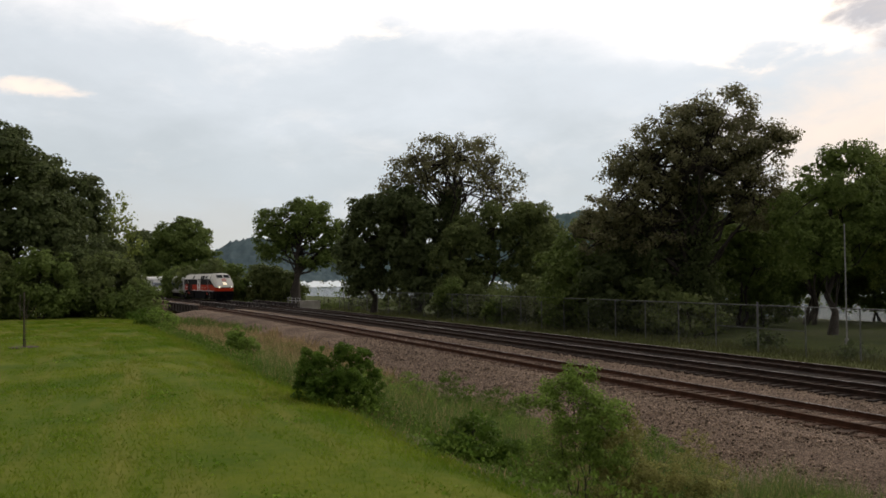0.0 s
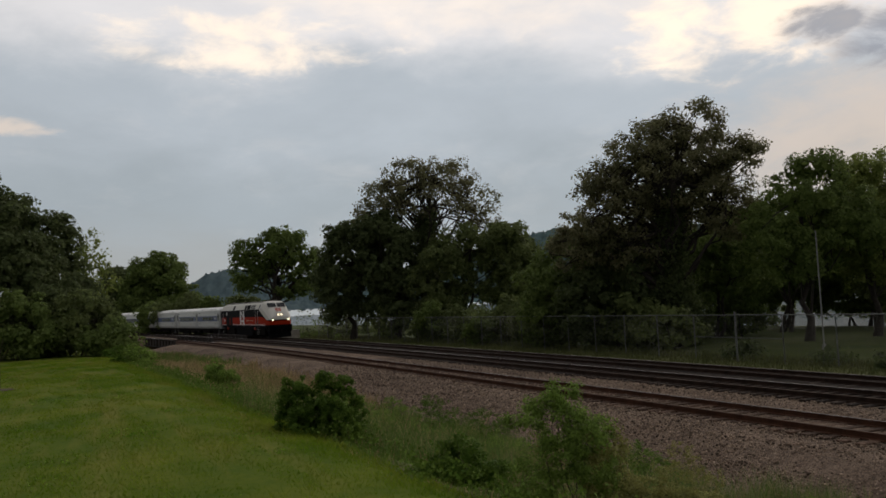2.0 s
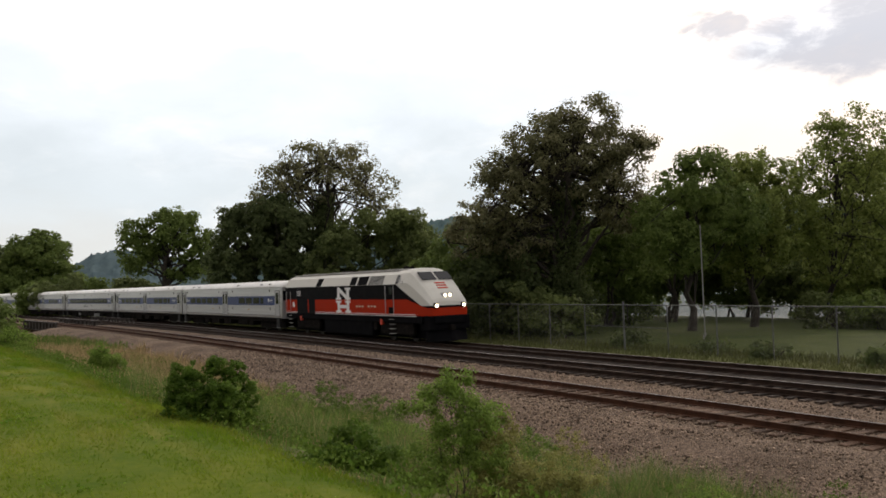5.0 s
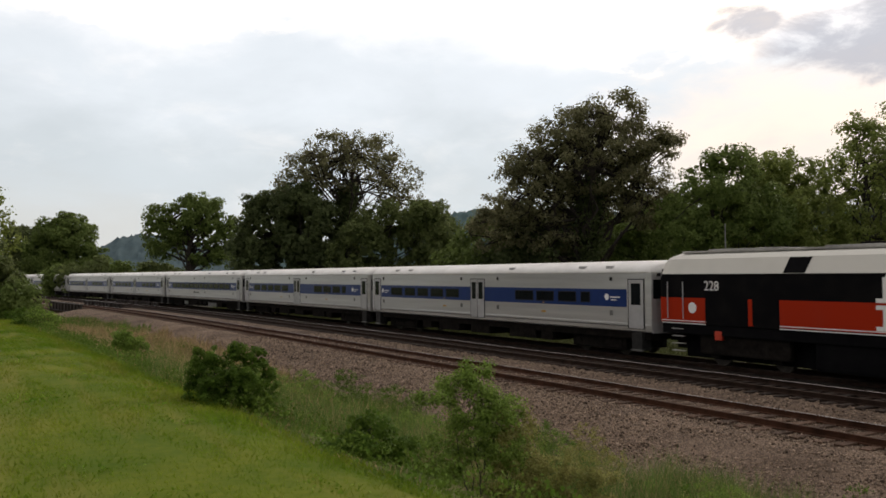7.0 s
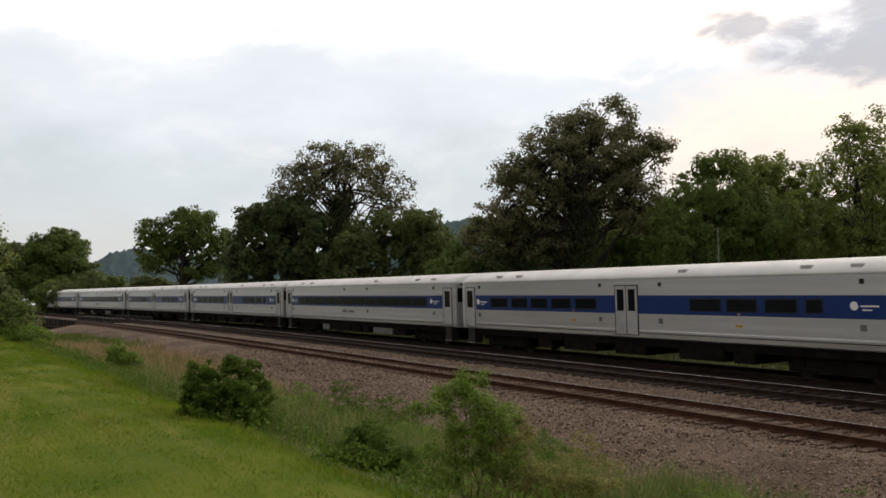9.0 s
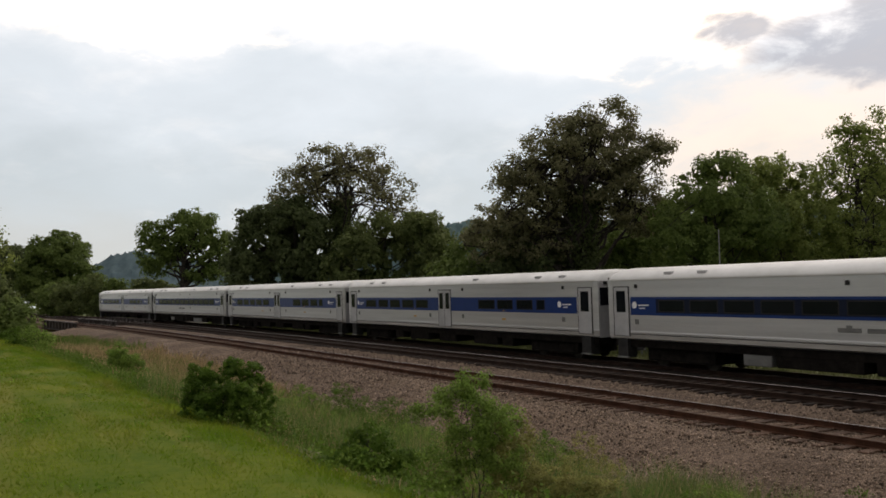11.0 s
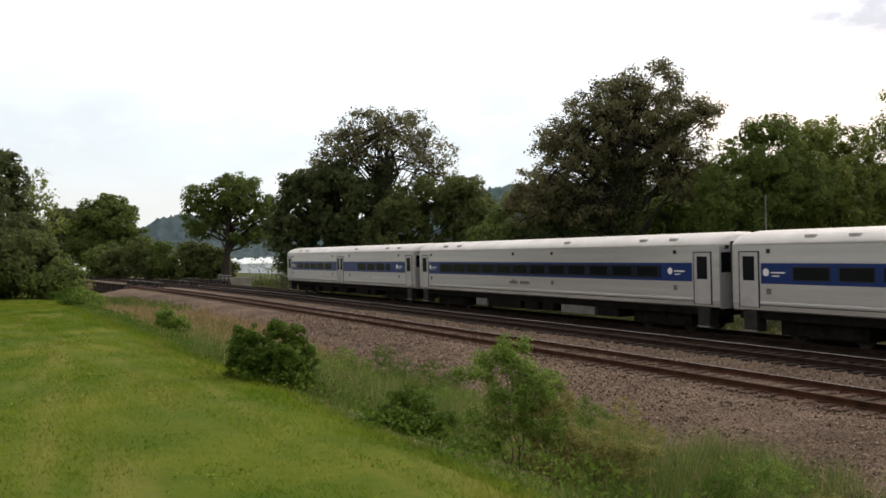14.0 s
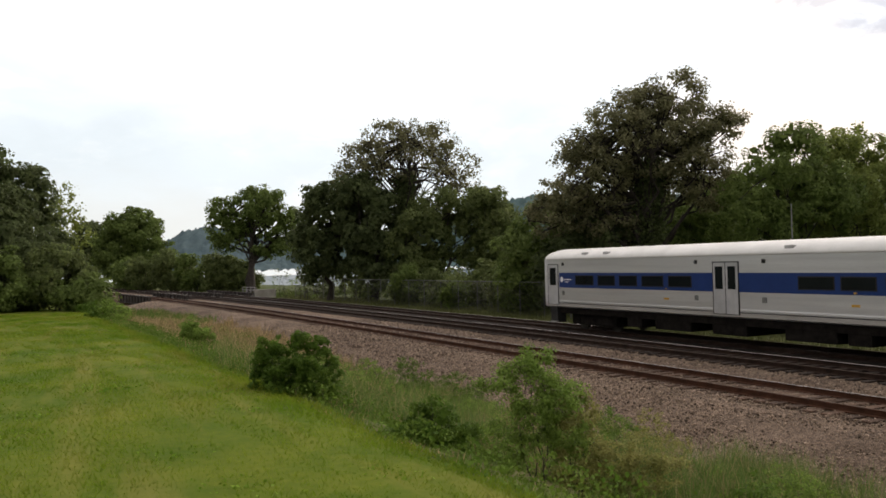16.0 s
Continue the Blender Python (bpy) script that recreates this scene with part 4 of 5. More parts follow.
    vs = [bm.verts.new(p) for p in ((10.3, -1.3, 0.12), (10.75, 0, 0.12), (10.3, 1.3, 0.12), (10.1, 1.3, 0.95), (10.45, 0, 0.95), (10.1, -1.3, 0.95), (9.9, -1.3, 0.12), (9.9, 1.3, 0.12), (9.9, 1.3, 0.95), (9.9, -1.3, 0.95))]
    for q in ((0, 1, 4, 5), (1, 2, 3, 4), (0, 5, 9, 6), (2, 7, 8, 3), (6, 9, 8, 7), (5, 4, 3, 8, 9), (0, 6, 7, 2, 1)):
        bm.faces.new([vs[i] for i in q])
    bmesh.ops.recalc_face_normals(bm, faces=bm.faces[:])
    part("snow_plow", bm, black, c)
    part("coupler", boxed(10.4, 10.85, -0.14, 0.14, 0.72, 1.0, bevel=0.04), dark, c)
    txt = bpy.data.curves.new("number", "FONT")
    txt.body, txt.size, txt.extrude, txt.align_x = "228", 0.48, 0.004, "CENTER"
    num = new("number_text", txt)
    num.matrix_world = Matrix.Translation((-7.85, -1.487, 2.70)) @ pose(0, 0, 0, 90, 0, 0)
    bpy.context.view_layer.update()
    me = bpy.data.meshes.new_from_object(num.evaluated_get(bpy.context.evaluated_depsgraph_get()))
    me.transform(num.matrix_world)
    me.materials.clear()
    me.materials.append(white)
    bpy.data.objects.remove(num)
    part("road_number", me, None, c, "white road number 228")
    stretch_height(c, 1.045)
    return c


def car_pose(s_mid, half_base):
    a, b = line(s_mid - half_base, TRAIN_OFF, TRAIN_Z), line(s_mid + half_base, TRAIN_OFF, TRAIN_Z)
    d = a - b
    m = (a + b) / 2
    return pose(m.x, m.y, m.z, 0, 0, math.degrees(math.atan2(d.y, d.x)))


TRAIN = []


def make_train():
    """Each entry: the car, its middle's distance behind the train's datum, half its truck base."""
    coach_a, coach_b = build_coach(True), build_coach(False)
    loco = build_locomotive()
    TRAIN.append((loco, 11.05, 6.6))
    fresh = {True: coach_a, False: coach_b}
    for i in range(7):
        mid = i not in (2, 5)
        car = fresh.pop(mid, None) or copy_thing(coach_a if mid else coach_b, Matrix())
        TRAIN.append((car, 34.3 + 26.0 * i + (0.3 if i == 0 else 0), 9.1))


def train_front(t):
    return 134.25 - 18.669 * t - 0.0155 * (t - 8) ** 2


# ---- plants ----
def leaves_mesh(name, centres, sizes, material, rng, droop=0.3, facing=None, wide=0.36):
    """Many single folded leaves: four corners each, bent along the middle rib; facing: the way each blade tends to turn."""
    n = len(centres)
    if facing is None:
        d = rng.normal(0, 1, (n, 3))
        d[:, 2] -= droop
        d /= np.linalg.norm(d, axis=1)[:, None]
        w = np.cross(d, rng.normal(0, 1, (n, 3)))
        w /= np.linalg.norm(w, axis=1)[:, None] + 1e-9
        nrm = np.cross(d, w)
    else:
        nrm = facing / (np.linalg.norm(facing, axis=1)[:, None] + 1e-9) + rng.normal(0, 0.42, (n, 3))
        nrm /= np.linalg.norm(nrm, axis=1)[:, None] + 1e-9
        d = np.cross(nrm, rng.normal(0, 1, (n, 3)))
        d /= np.linalg.norm(d, axis=1)[:, None] + 1e-9
        w = np.cross(nrm, d)
    L, W = sizes[:, None], sizes[:, None] * wide
    base, tip = centres - d * L * 0.5, centres + d * L * 0.5
    v = np.stack([base, centres + w * W - nrm * W * 0.3, tip, centres - w * W - nrm * W * 0.3], 1).reshape(-1, 3)
    i = np.arange(n) * 4
    f = np.concatenate([np.stack([i, i + 1, i + 2], 1), np.stack([i, i + 2, i + 3], 1)])
    return np_mesh(name, v, f, material)


def tubes_mesh(name, tubes, material):
    verts, faces = [], []
    for pts, rad in tubes:
        b = len(verts)
        sides = 8 if rad[0] > 0.15 else 4 if rad[0] > 0.04 else 3
        for k, (p, r) in enumerate(zip(pts, rad)):
            a = pts[min(k + 1, len(pts) - 1)] - pts[max(k - 1, 0)]
            a = a / (np.linalg.norm(a) + 1e-9)
            u = np.cross(a, (0.3, 0.9, 0.2))
            u /= np.linalg.norm(u) + 1e-9
            w = np.cross(a, u)
            for j in range(sides):
                q = 2 * math.pi * j / sides
                verts.append(p + r * (math.cos(q) * u + math.sin(q) * w))
        for k in range(len(pts) - 1):
            for j in range(sides):
                jj = (j + 1) % sides
                faces.append((b + k * sides + j, b + k * sides + jj, b + (k + 1) * sides + jj, b + (k + 1) * sides + j))
    return mesh_of(name, verts, faces, material, True)


def bent(a, b, rng, n=5, wob=0.06, sag=0.0):
    t = np.linspace(0, 1, n)[:, None]
    p = a + (b - a) * t
    L = np.linalg.norm(b - a)
    p[1:-1] += rng.normal(0, wob * L, (n - 2, 3))
    p[:, 2] += sag * L * 4 * (t * (1 - t))[:, 0]
    return p


BARK = dict(low=(0.018, 0.015, 0.012), high=(0.06, 0.050, 0.042), scale=3, rough=0.95, bump=0.8, fine=14)
LEAF = {
    "dark": ((0.060, 0.082, 0.034), (0.126, 0.158, 0.064)),
    "deep": ((0.082, 0.110, 0.040), (0.164, 0.200, 0.070)),
    "mid": ((0.088, 0.130, 0.034), (0.168, 0.224, 0.064)),
    "light": ((0.132, 0.174, 0.041), (0.236, 0.278, 0.082)),
    "bronze": ((0.118, 0.122, 0.064), (0.225, 0.216, 0.112)),
    "bush": ((0.052, 0.108, 0.015), (0.122, 0.195, 0.034)),
    "fresh": ((0.120, 0.200, 0.034), (0.225, 0.320, 0.075)),
    "dry": ((0.200, 0.165, 0.085), (0.340, 0.280, 0.150)),
    "straw": ((0.165, 0.180, 0.050), (0.320, 0.300, 0.105)),
}


def leaf_material(key):
    low, high = LEAF[key]
    return surface("leaf_" + key, low, high, 0.8, 0.6, 0, 6, vary=0.32, translucent=0.45, island=True, spec=0.08)


def make_tree(name, x, y, lobes, label, key="deep", leaf=0.3, density=1.0, trunk_r=0.35, seed=1, fork=0.35, clump=0.9, z=None, category="tree", ivy=0, stems=1, limbs=3, bare=0.0, airy=False):
    """lobes: (dx, dy, height of centre, rx, ry, rz) ellipsoids over the foot; limbs run into each and end in leaf clumps."""
    rng = np.random.default_rng(seed)
    x, y = x * K, y * K
    lobes = [tuple(v * K for v in l) for l in lobes]
    leaf = leaf * 0.9
    z0 = ground_at(x, y) if z is None else z
    t = thing(name, (x, y, z0 - 0.05), label=label, category=category)
    tubes, cents, sizes, faces = [], [], [], []
    low = min(l[2] - l[5] for l in lobes)
    top = max(l[2] for l in lobes)
    main = max(lobes, key=lambda l: l[3] * l[5])
    hubs = []
    for k in range(stems):
        lean = rng.normal(0, 0.16 * min(main[3], 3.0) * (stems > 1), 2)
        spread = min(0.35, 0.15 * main[3])
        foot = np.array([rng.normal(0, spread) if stems > 1 else 0, rng.normal(0, spread) if stems > 1 else 0, 0.0])
        head = np.array([main[0] * 0.6 + lean[0] * 2, main[1] * 0.6 + lean[1] * 2, main[2] + main[5] * 0.35])
        pts = bent(foot, head, rng, 8, 0.025)
        r = trunk_r / math.sqrt(stems)
        rad = np.linspace(r, r * 0.22, 8)
        rad[0] = r * 1.45
        tubes.append((pts, rad))
        hubs.append((pts, rad))
    for (dx, dy, h, rx, ry, rz) in lobes:
        c = np.array([dx, dy, h])
        pts, rad = hubs[rng.integers(len(hubs))]
        vol = rx * ry * rz
        near = pts[np.clip(int(fork * 8), 1, 6):]
        nclump = max(6, int(density * 5.0 * (vol ** 0.64) / clump ** 1.6))
        ends = []
        for q in range(limbs):
            o = near[rng.integers(len(near))]
            tip = c + rng.normal(0, 0.33, 3) * (rx, ry, rz)
            tubes.append((bent(o, tip, rng, 5, 0.05, 0.04), np.linspace(trunk_r * 0.24, trunk_r * 0.06, 5)))
            ends.append(tip)
        ends = np.array(ends)
        others = [l for l in lobes if l != (dx, dy, h, rx, ry, rz)]
        for q in range(nclump):
            d = rng.normal(0, 1, 3)
            d /= np.linalg.norm(d)
            rr = rng.uniform(0.72, 1.0) if rng.random() > 0.2 else rng.uniform(0.3, 0.75)
            p = c + d * rr * np.array([rx, ry, rz])
            if not airy and any(((p[0] - l[0]) / l[3]) ** 2 + ((p[1] - l[1]) / l[4]) ** 2 + ((p[2] - l[2]) / l[5]) ** 2 < 0.5 for l in others):
                continue
            e = ends[np.argmin(((ends - p) ** 2).sum(1))]
            if airy or rng.random() < 0.4:
                tubes.append((bent(e, p, rng, 4, 0.06), np.linspace(trunk_r * 0.06, trunk_r * 0.018, 4)))
            if rng.random() < bare:
                continue
            s = clump * rng.uniform(0.55, 1.35)
            out = d * 0.5 + np.array([0, 0, 0.45])
            nl = int(density * (8 if airy else 12.5) * (s / leaf) ** 1.4)
            u = rng.normal(0, 1, (nl, 3)) + out * (0.2 if airy else 0.7)
            u /= np.linalg.norm(u, axis=1)[:, None]
            reach = rng.uniform(0.25, 1.1, (nl, 1)) if airy else rng.uniform(0.6, 1.08, (nl, 1))
            cents.append(p + u * reach * s * (1.0, 1.0, 0.72))
            sizes.append(leaf * rng.uniform(0.6, 1.4, nl))
            faces.append(u * 0.75 + out * 0.8)
            if not airy:
                m = 5
                cents.append(p + rng.normal(0, 0.3, (m, 3)) * s - d * s * 0.4)
                sizes.append(np.full(m, s * 0.95))
                faces.append(rng.normal(0, 0.2, (m, 3)) + d + (0, -0.6, 0))
    if ivy:
        f = rng.uniform(0, 0.78, int(1100 * ivy))
        green = []
        for pts, rad in hubs:
            p = np.stack([np.interp(f, np.linspace(0, 1, len(pts)), pts[:, i]) for i in range(3)], -1)
            green.append(p + rng.normal(0, 1, p.shape) * (0.22 + 0.10 * min(ivy, 4)) * (1 - 0.35 * f[:, None]))
        green = np.concatenate(green)
        part("ivy", leaves_mesh("ivy", green, leaf * rng.uniform(0.9, 1.6, len(green)), leaf_material("dark"), rng), None, t, "dark ivy clothing the trunk")
    part("trunk", tubes_mesh("trunk", tubes, surface("bark", **BARK)), None, t)
    part("crown", leaves_mesh("crown", np.concatenate(cents), np.concatenate(sizes), leaf_material(key), rng, facing=np.concatenate(faces), wide=0.42), None, t)
    return t


def make_trees():
    oak = "tall leafy tree with open branching crown"
    # behind the fence, by the river
    make_tree("tree", 1.0, 88.0, [(0, 0, 15.2, 5.2, 4.5, 3.3), (-4.0, 0, 12.6, 3.0, 3.0, 2.6), (4.6, 0, 13.6, 3.2, 3.0, 2.6), (2.0, 1, 16.3, 3.6, 3.0, 2.4), (-2.0, 1, 16.3, 3.2, 3.0, 2.3), (6.3, 0, 11.3, 1.9, 2, 1.7), (-6.2, 0, 13.2, 1.8, 2, 1.3), (-4.4, 0, 15.0, 2.2, 2.2, 1.5), (0, 0, 17.6, 2.6, 2.4, 1.2)],
              "tall open-crowned tree with ivy-clad trunks and airy foliage", "bronze", 0.28, 0.85, 0.44, 11, clump=0.85, stems=3, limbs=9, fork=0.3, ivy=3.0, airy=True)
    make_tree("tree", -7.3, 90.0, [(0, 0, 8.0, 3.2, 3.0, 4.2), (-1.4, 0, 5.6, 2.6, 2.6, 3.6), (1.9, -0.5, 9.6, 2.4, 2.4, 3.2), (2.5, -1, 5.8, 3.0, 2.6, 3.7), (-1.0, -1, 10.2, 1.5, 1.6, 1.8)],
              "dense dark rounded tree beside the railway fence", "dark", 0.36, 1.5, 0.35, 12, clump=1.0)
    make_tree("tree", -2.6, 86.5, [(0, 0, 8.2, 3.0, 3.0, 3.9), (1.0, 0, 5.4, 3.2, 2.6, 4.0), (-1.5, 0, 11.0, 2.0, 2.0, 2.2)],
              "dense dark rounded tree beside the railway fence", "dark", 0.36, 1.5, 0.35, 13, clump=1.0)
    make_tree("tree", 4.4, 83.5, [(0, 0, 7.0, 3.4, 2.6, 4.0), (3.2, 0, 5.6, 3.0, 2.6, 3.6), (-2.4, -1, 5.0, 2.6, 2.4, 4.4), (4.2, 1, 8.4, 2.3, 2.0, 2.6), (0.8, 0, 8.6, 2.2, 2.0, 2.0)],
              "dark green mass of leafy trees under a taller one", "deep", 0.34, 1.25, 0.3, 14, clump=0.95, stems=2)
    make_tree("tree", 9.6, 80.0, [(0, 0, 6.2, 2.0, 2.0, 3.2), (1.5, 0, 4.0, 2.4, 2.2, 3.6), (-1.6, 0, 9.2, 2.0, 1.8, 1.6)],
              "slender leafy tree at the edge of a grove", "deep", 0.32, 1.1, 0.2, 15, clump=0.85)
    make_tree("tree", 16.3, 54.2, [(0, 0, 11.6, 3.7, 3.6, 3.2), (1.2, 0, 14.0, 2.6, 2.4, 1.7), (-3.8, 0, 9.4, 2.6, 2.6, 2.2), (-5.6, 0, 8.0, 1.8, 2.0, 1.5), (3.7, 0, 11.6, 2.3, 2.4, 1.9), (5.4, 0, 12.5, 1.1, 1.3, 0.7), (2.8, 0, 9.2, 2.4, 2.4, 2.2), (-1.6, 0, 12.8, 2.6, 2.4, 1.7), (-6.6, 0, 6.6, 1.6, 1.8, 1.5), (-4.6, 0, 10.9, 1.6, 1.6, 1.2), (0.4, 2.0, 8.6, 2.6, 1.6, 2.0), (-3.0, 0.6, 6.2, 2.2, 2.0, 2.0), (4.2, 0.4, 8.4, 1.8, 1.8, 1.8)],
              "tall broad-crowned tree with thick ivy-dark trunk", "bronze", 0.185, 1.3, 0.56, 16, clump=0.62, limbs=9, fork=0.28, ivy=7, stems=2, airy=True)
    make_tree("tree", 13.0, 58.5, [(0, 0, 5.4, 3.2, 2.4, 3.0), (-3.0, 0, 4.4, 2.4, 2.2, 3.4), (2.6, 0, 4.6, 2.6, 2.2, 3.6), (-4.2, 1, 3.4, 2.0, 2.0, 3.0)],
              "leafy undergrowth trees below a tall tree", "mid", 0.26, 1.2, 0.22, 17, clump=0.75, stems=3)
    make_tree("tree", 13.4, 56.2, [(0, 0, 4.2, 2.6, 2.0, 3.6), (-2.4, 0, 3.4, 2.2, 1.8, 3.2), (1.9, 0, 3.0, 1.8, 1.6, 2.9), (-0.6, 0, 7.0, 1.6, 1.5, 1.4)],
              "dark leafy undergrowth tree behind the fence", "dark", 0.26, 1.1, 0.2, 28, clump=0.75, stems=3)
    make_tree("tree", 20.6, 60.0, [(0, 0, 5.4, 2.4, 2.2, 2.3), (-2.0, 0, 4.2, 2.2, 2.2, 2.6), (2.4, 0, 4.6, 2.3, 2.2, 3.0)],
              "green young tree behind the fence", "mid", 0.26, 1.1, 0.2, 18, clump=0.75, stems=2)
    make_tree("tree", 23.3, 51.2, [(0.4, 0, 7.8, 3.0, 2.8, 2.7), (-1.8, 0, 6.4, 2.3, 2.2, 2.2), (2.6, 0, 7.0, 2.6, 2.4, 2.4), (1.0, 0, 10.2, 1.8, 1.8, 1.3), (-0.6, 0, 5.2, 2.4, 2.2, 1.6)],
              "leafy park tree with a forked trunk on riverside grass", "mid", 0.20, 1.05, 0.24, 19, clump=0.66, limbs=5, fork=0.2)
    make_tree("tree", 29.2, 54.4, [(0, 0, 8.2, 3.0, 2.8, 2.7), (1.6, 0, 10.2, 1.7, 1.6, 1.4), (-2.3, 0, 7.0, 2.3, 2.2, 2.4), (2.5, 0, 7.6, 2.4, 2.4, 3.0), (0.3, 0, 5.4, 2.8, 2.4, 1.8), (-1.0, 0, 10.6, 1.8, 1.6, 1.3)],
              "leafy park tree on riverside grass", "light", 0.20, 1.05, 0.24, 20, clump=0.66, limbs=5)
    make_tree("tree", 36.4, 56.0, [(0, 0, 11.0, 3.4, 3.0, 3.6), (2.6, 0, 13.2, 2.6, 2.4, 2.6), (0.2, 0, 14.0, 1.2, 1.2, 1.4), (-2.2, 0, 8.0, 2.6, 2.4, 3.0), (0.5, 0, 5.2, 3.4, 3.0, 2.6), (3.4, 0, 7.0, 2.6, 2.4, 3.4)],
              "tall light green tree with airy top", "light", 0.24, 1.1, 0.26, 21, clump=0.7, limbs=7, airy=True)
    make_tree("tree", 38.0, 70.5, [(0, 0, 12.4, 2.6, 2.4, 2.8), (-2.4, 0, 9.6, 2.6, 2.4, 3.0), (2.6, 0, 9.0, 2.8, 2.4, 3.4), (0, 0, 6.0, 4.0, 3.0, 3.6)],
              "tall light green tree with airy top", "light", 0.28, 0.9, 0.26, 22, clump=0.75, limbs=6, bare=0.15, airy=True)
    make_tree("tree", 30.0, 70.0, [(0, 0, 8.2, 3.4, 2.6, 3.6), (-4.0, 0, 7.2, 3.0, 2.6, 3.6), (3.6, 0, 7.2, 3.0, 2.6, 3.6), (-7.4, 0, 6.0, 2.8, 2.6, 3.4)],
              "row of leafy trees along the river bank", "mid", 0.3, 1.35, 0.26, 23, clump=0.85, stems=3)
    make_tree("tree", 44.0, 62.0, [(0, 0, 9.4, 3.6, 3.0, 4.4), (-2.0, 0, 5.0, 3.6, 3.0, 3.4), (3.0, 0, 6.0, 3.6, 3.0, 4.6)],
              "tall light green tree with airy top", "light", 0.28, 1.25, 0.3, 24, clump=0.8)
    for i, (x, y, h) in enumerate(((33.5, 78.0, 5.6), (40.5, 76.0, 6.4), (46.5, 71.0, 6.0), (51.0, 66.0, 6.6), (27.0, 82.0, 5.4), (20.5, 86.0, 5.2))):
        make_tree("tree", x, y, [(0, 0, h, 3.4, 2.4, 3.4), (-2.8, 0, h - 0.8, 2.8, 2.2, 3.2), (2.8, 0, h - 0.6, 2.8, 2.2, 3.2)], "leafy tree in the row on the river bank", ("mid", "deep", "light")[i % 3], 0.34, 1.2, 0.22, 80 + i, clump=0.9, stems=2)
    for i in range(9):
        p = line(2 + 7.8 * i + (i % 3), 51 + 3 * (i % 2)) / K
        make_tree("tree", p.x, p.y, [(0, 0, 3.6, 3.0, 2.0, 2.6), (2.2, 0, 3.2, 2.4, 1.8, 2.3), (-2.2, 0, 3.3, 2.4, 1.8, 2.3)], "low leafy tree overhanging the river bank", ("deep", "mid")[i % 2], 0.34, 1.15, 0.16, 90 + i, clump=0.85, stems=2)
    # beyond the bridge
    make_tree("tree", -22.3, 131.3, [(0, 0, 12.4, 4.8, 4.0, 3.2), (-4.2, 0, 11.6, 2.6, 2.6, 3.2), (4.0, 0, 10.6, 3.0, 2.8, 3.4), (1.5, 0, 14.2, 3.4, 3.0, 2.0), (-2.6, 0, 8.4, 2.6, 2.2, 2.4), (5.4, 0, 7.6, 2.0, 2, 2.8), (-5.2, 0, 8.8, 1.9, 2.0, 2.2), (2.8, 0, 7.4, 2.6, 2.2, 2.4), (6.4, 0, 10.6, 1.4, 1.6, 2.2)],
              "round-crowned tree standing by the river beyond the bridge", "mid", 0.36, 1.0, 0.8, 25, clump=1.0, limbs=6, fork=0.3, stems=2)
    make_tree("tree", -57.5, 188.0, [(0, 0, 12.0, 6.0, 5.0, 5.6), (-4.0, 0, 8.0, 4.6, 4.0, 5.6), (4.6, 0, 7.6, 4.2, 4.0, 5.4), (0.5, 0, 5.0, 6.4, 5, 4.0)],
              "broad round tree where the railway bends away", "mid", 0.60, 1.5, 0.7, 26, clump=1.6)
    make_tree("tree", -68.5, 194.0, [(0, 0, 10.4, 4.2, 4.0, 4.2), (-1.6, 0, 6.4, 4.4, 4.0, 4.6)], "broad round tree where the railway bends away", "dark", 0.62, 1.3, 0.6, 27, clump=1.6)
    for i, (x, y, h, w, key) in enumerate(((-42.5, 146.0, 5.2, 3.6, "deep"), (-37.0, 142.5, 6.4, 3.6, "deep"), (-32.5, 139.0, 5.6, 3.4, "mid"), (-28.0, 136.0, 5.8, 3.4, "deep"), (-47.0, 152.0, 4.8, 3.4, "mid"), (-24.6, 134.5, 4.6, 2.6, "deep"))):
        make_tree("bush", x, y, [(0, 0, h * 0.5, w, 2.6, h * 0.5), (w * 0.5, -0.6, h * 0.35, w * 0.7, 2.2, h * 0.36), (-w * 0.45, -0.4, h * 0.82, w * 0.42, 1.6, h * 0.30), (w * 0.35, -1.2, h * 0.62, w * 0.36, 1.4, h * 0.28)], "rounded green bush on the bank beyond the tracks", key, 0.48, 1.2, 0.16, 40 + i, clump=1.0, stems=3, category="bush", fork=0.1)
    # at the end of the lawn
    make_tree("tree", -31.0, 58.5, [(0, 0, 9.4, 3.4, 3.2, 4.0), (-2.6, 0, 11.0, 3.4, 3.0, 3.6), (2.4, 0, 7.6, 2.6, 2.6, 3.6), (0.4, 0, 4.4, 3.8, 3.0, 4.0), (3.3, 0.4, 5.0, 2.6, 2.4, 3.6)],
              "dense dark tree at the end of the lawn", "dark", 0.3, 1.5, 0.4, 30, clump=0.85)
    make_tree("tree", -27.6, 63.0, [(0, 0, 7.0, 2.6, 2.6, 3.6), (-1.6, 0, 8.6, 2.2, 2.2, 2.8), (0.8, 0, 4.4, 2.8, 2.6, 3.8)],
              "dense dark tree at the end of the lawn", "dark", 0.3, 1.5, 0.35, 31, clump=0.85)
    make_tree("tree", -38.0, 60.0, [(0, 0, 10.4, 4.0, 3.6, 4.4), (1.0, 0, 5.0, 4.4, 3.6, 4.6), (-4.0, 0, 8.0, 4.0, 3.6, 5.0)], "dense dark tree at the end of the lawn", "dark", 0.32, 1.4, 0.4, 32, clump=0.9)
    make_tree("tree", -31.6, 80.0, [(0, 0, 8.6, 2.0, 2.0, 2.6), (1.4, 0, 6.4, 1.9, 2.0, 2.4), (-1.0, 0, 5.0, 2.4, 2.2, 3.4)], "lighter slender tree with drooping twigs", "light", 0.32, 0.9, 0.25, 33, clump=0.8, airy=True)
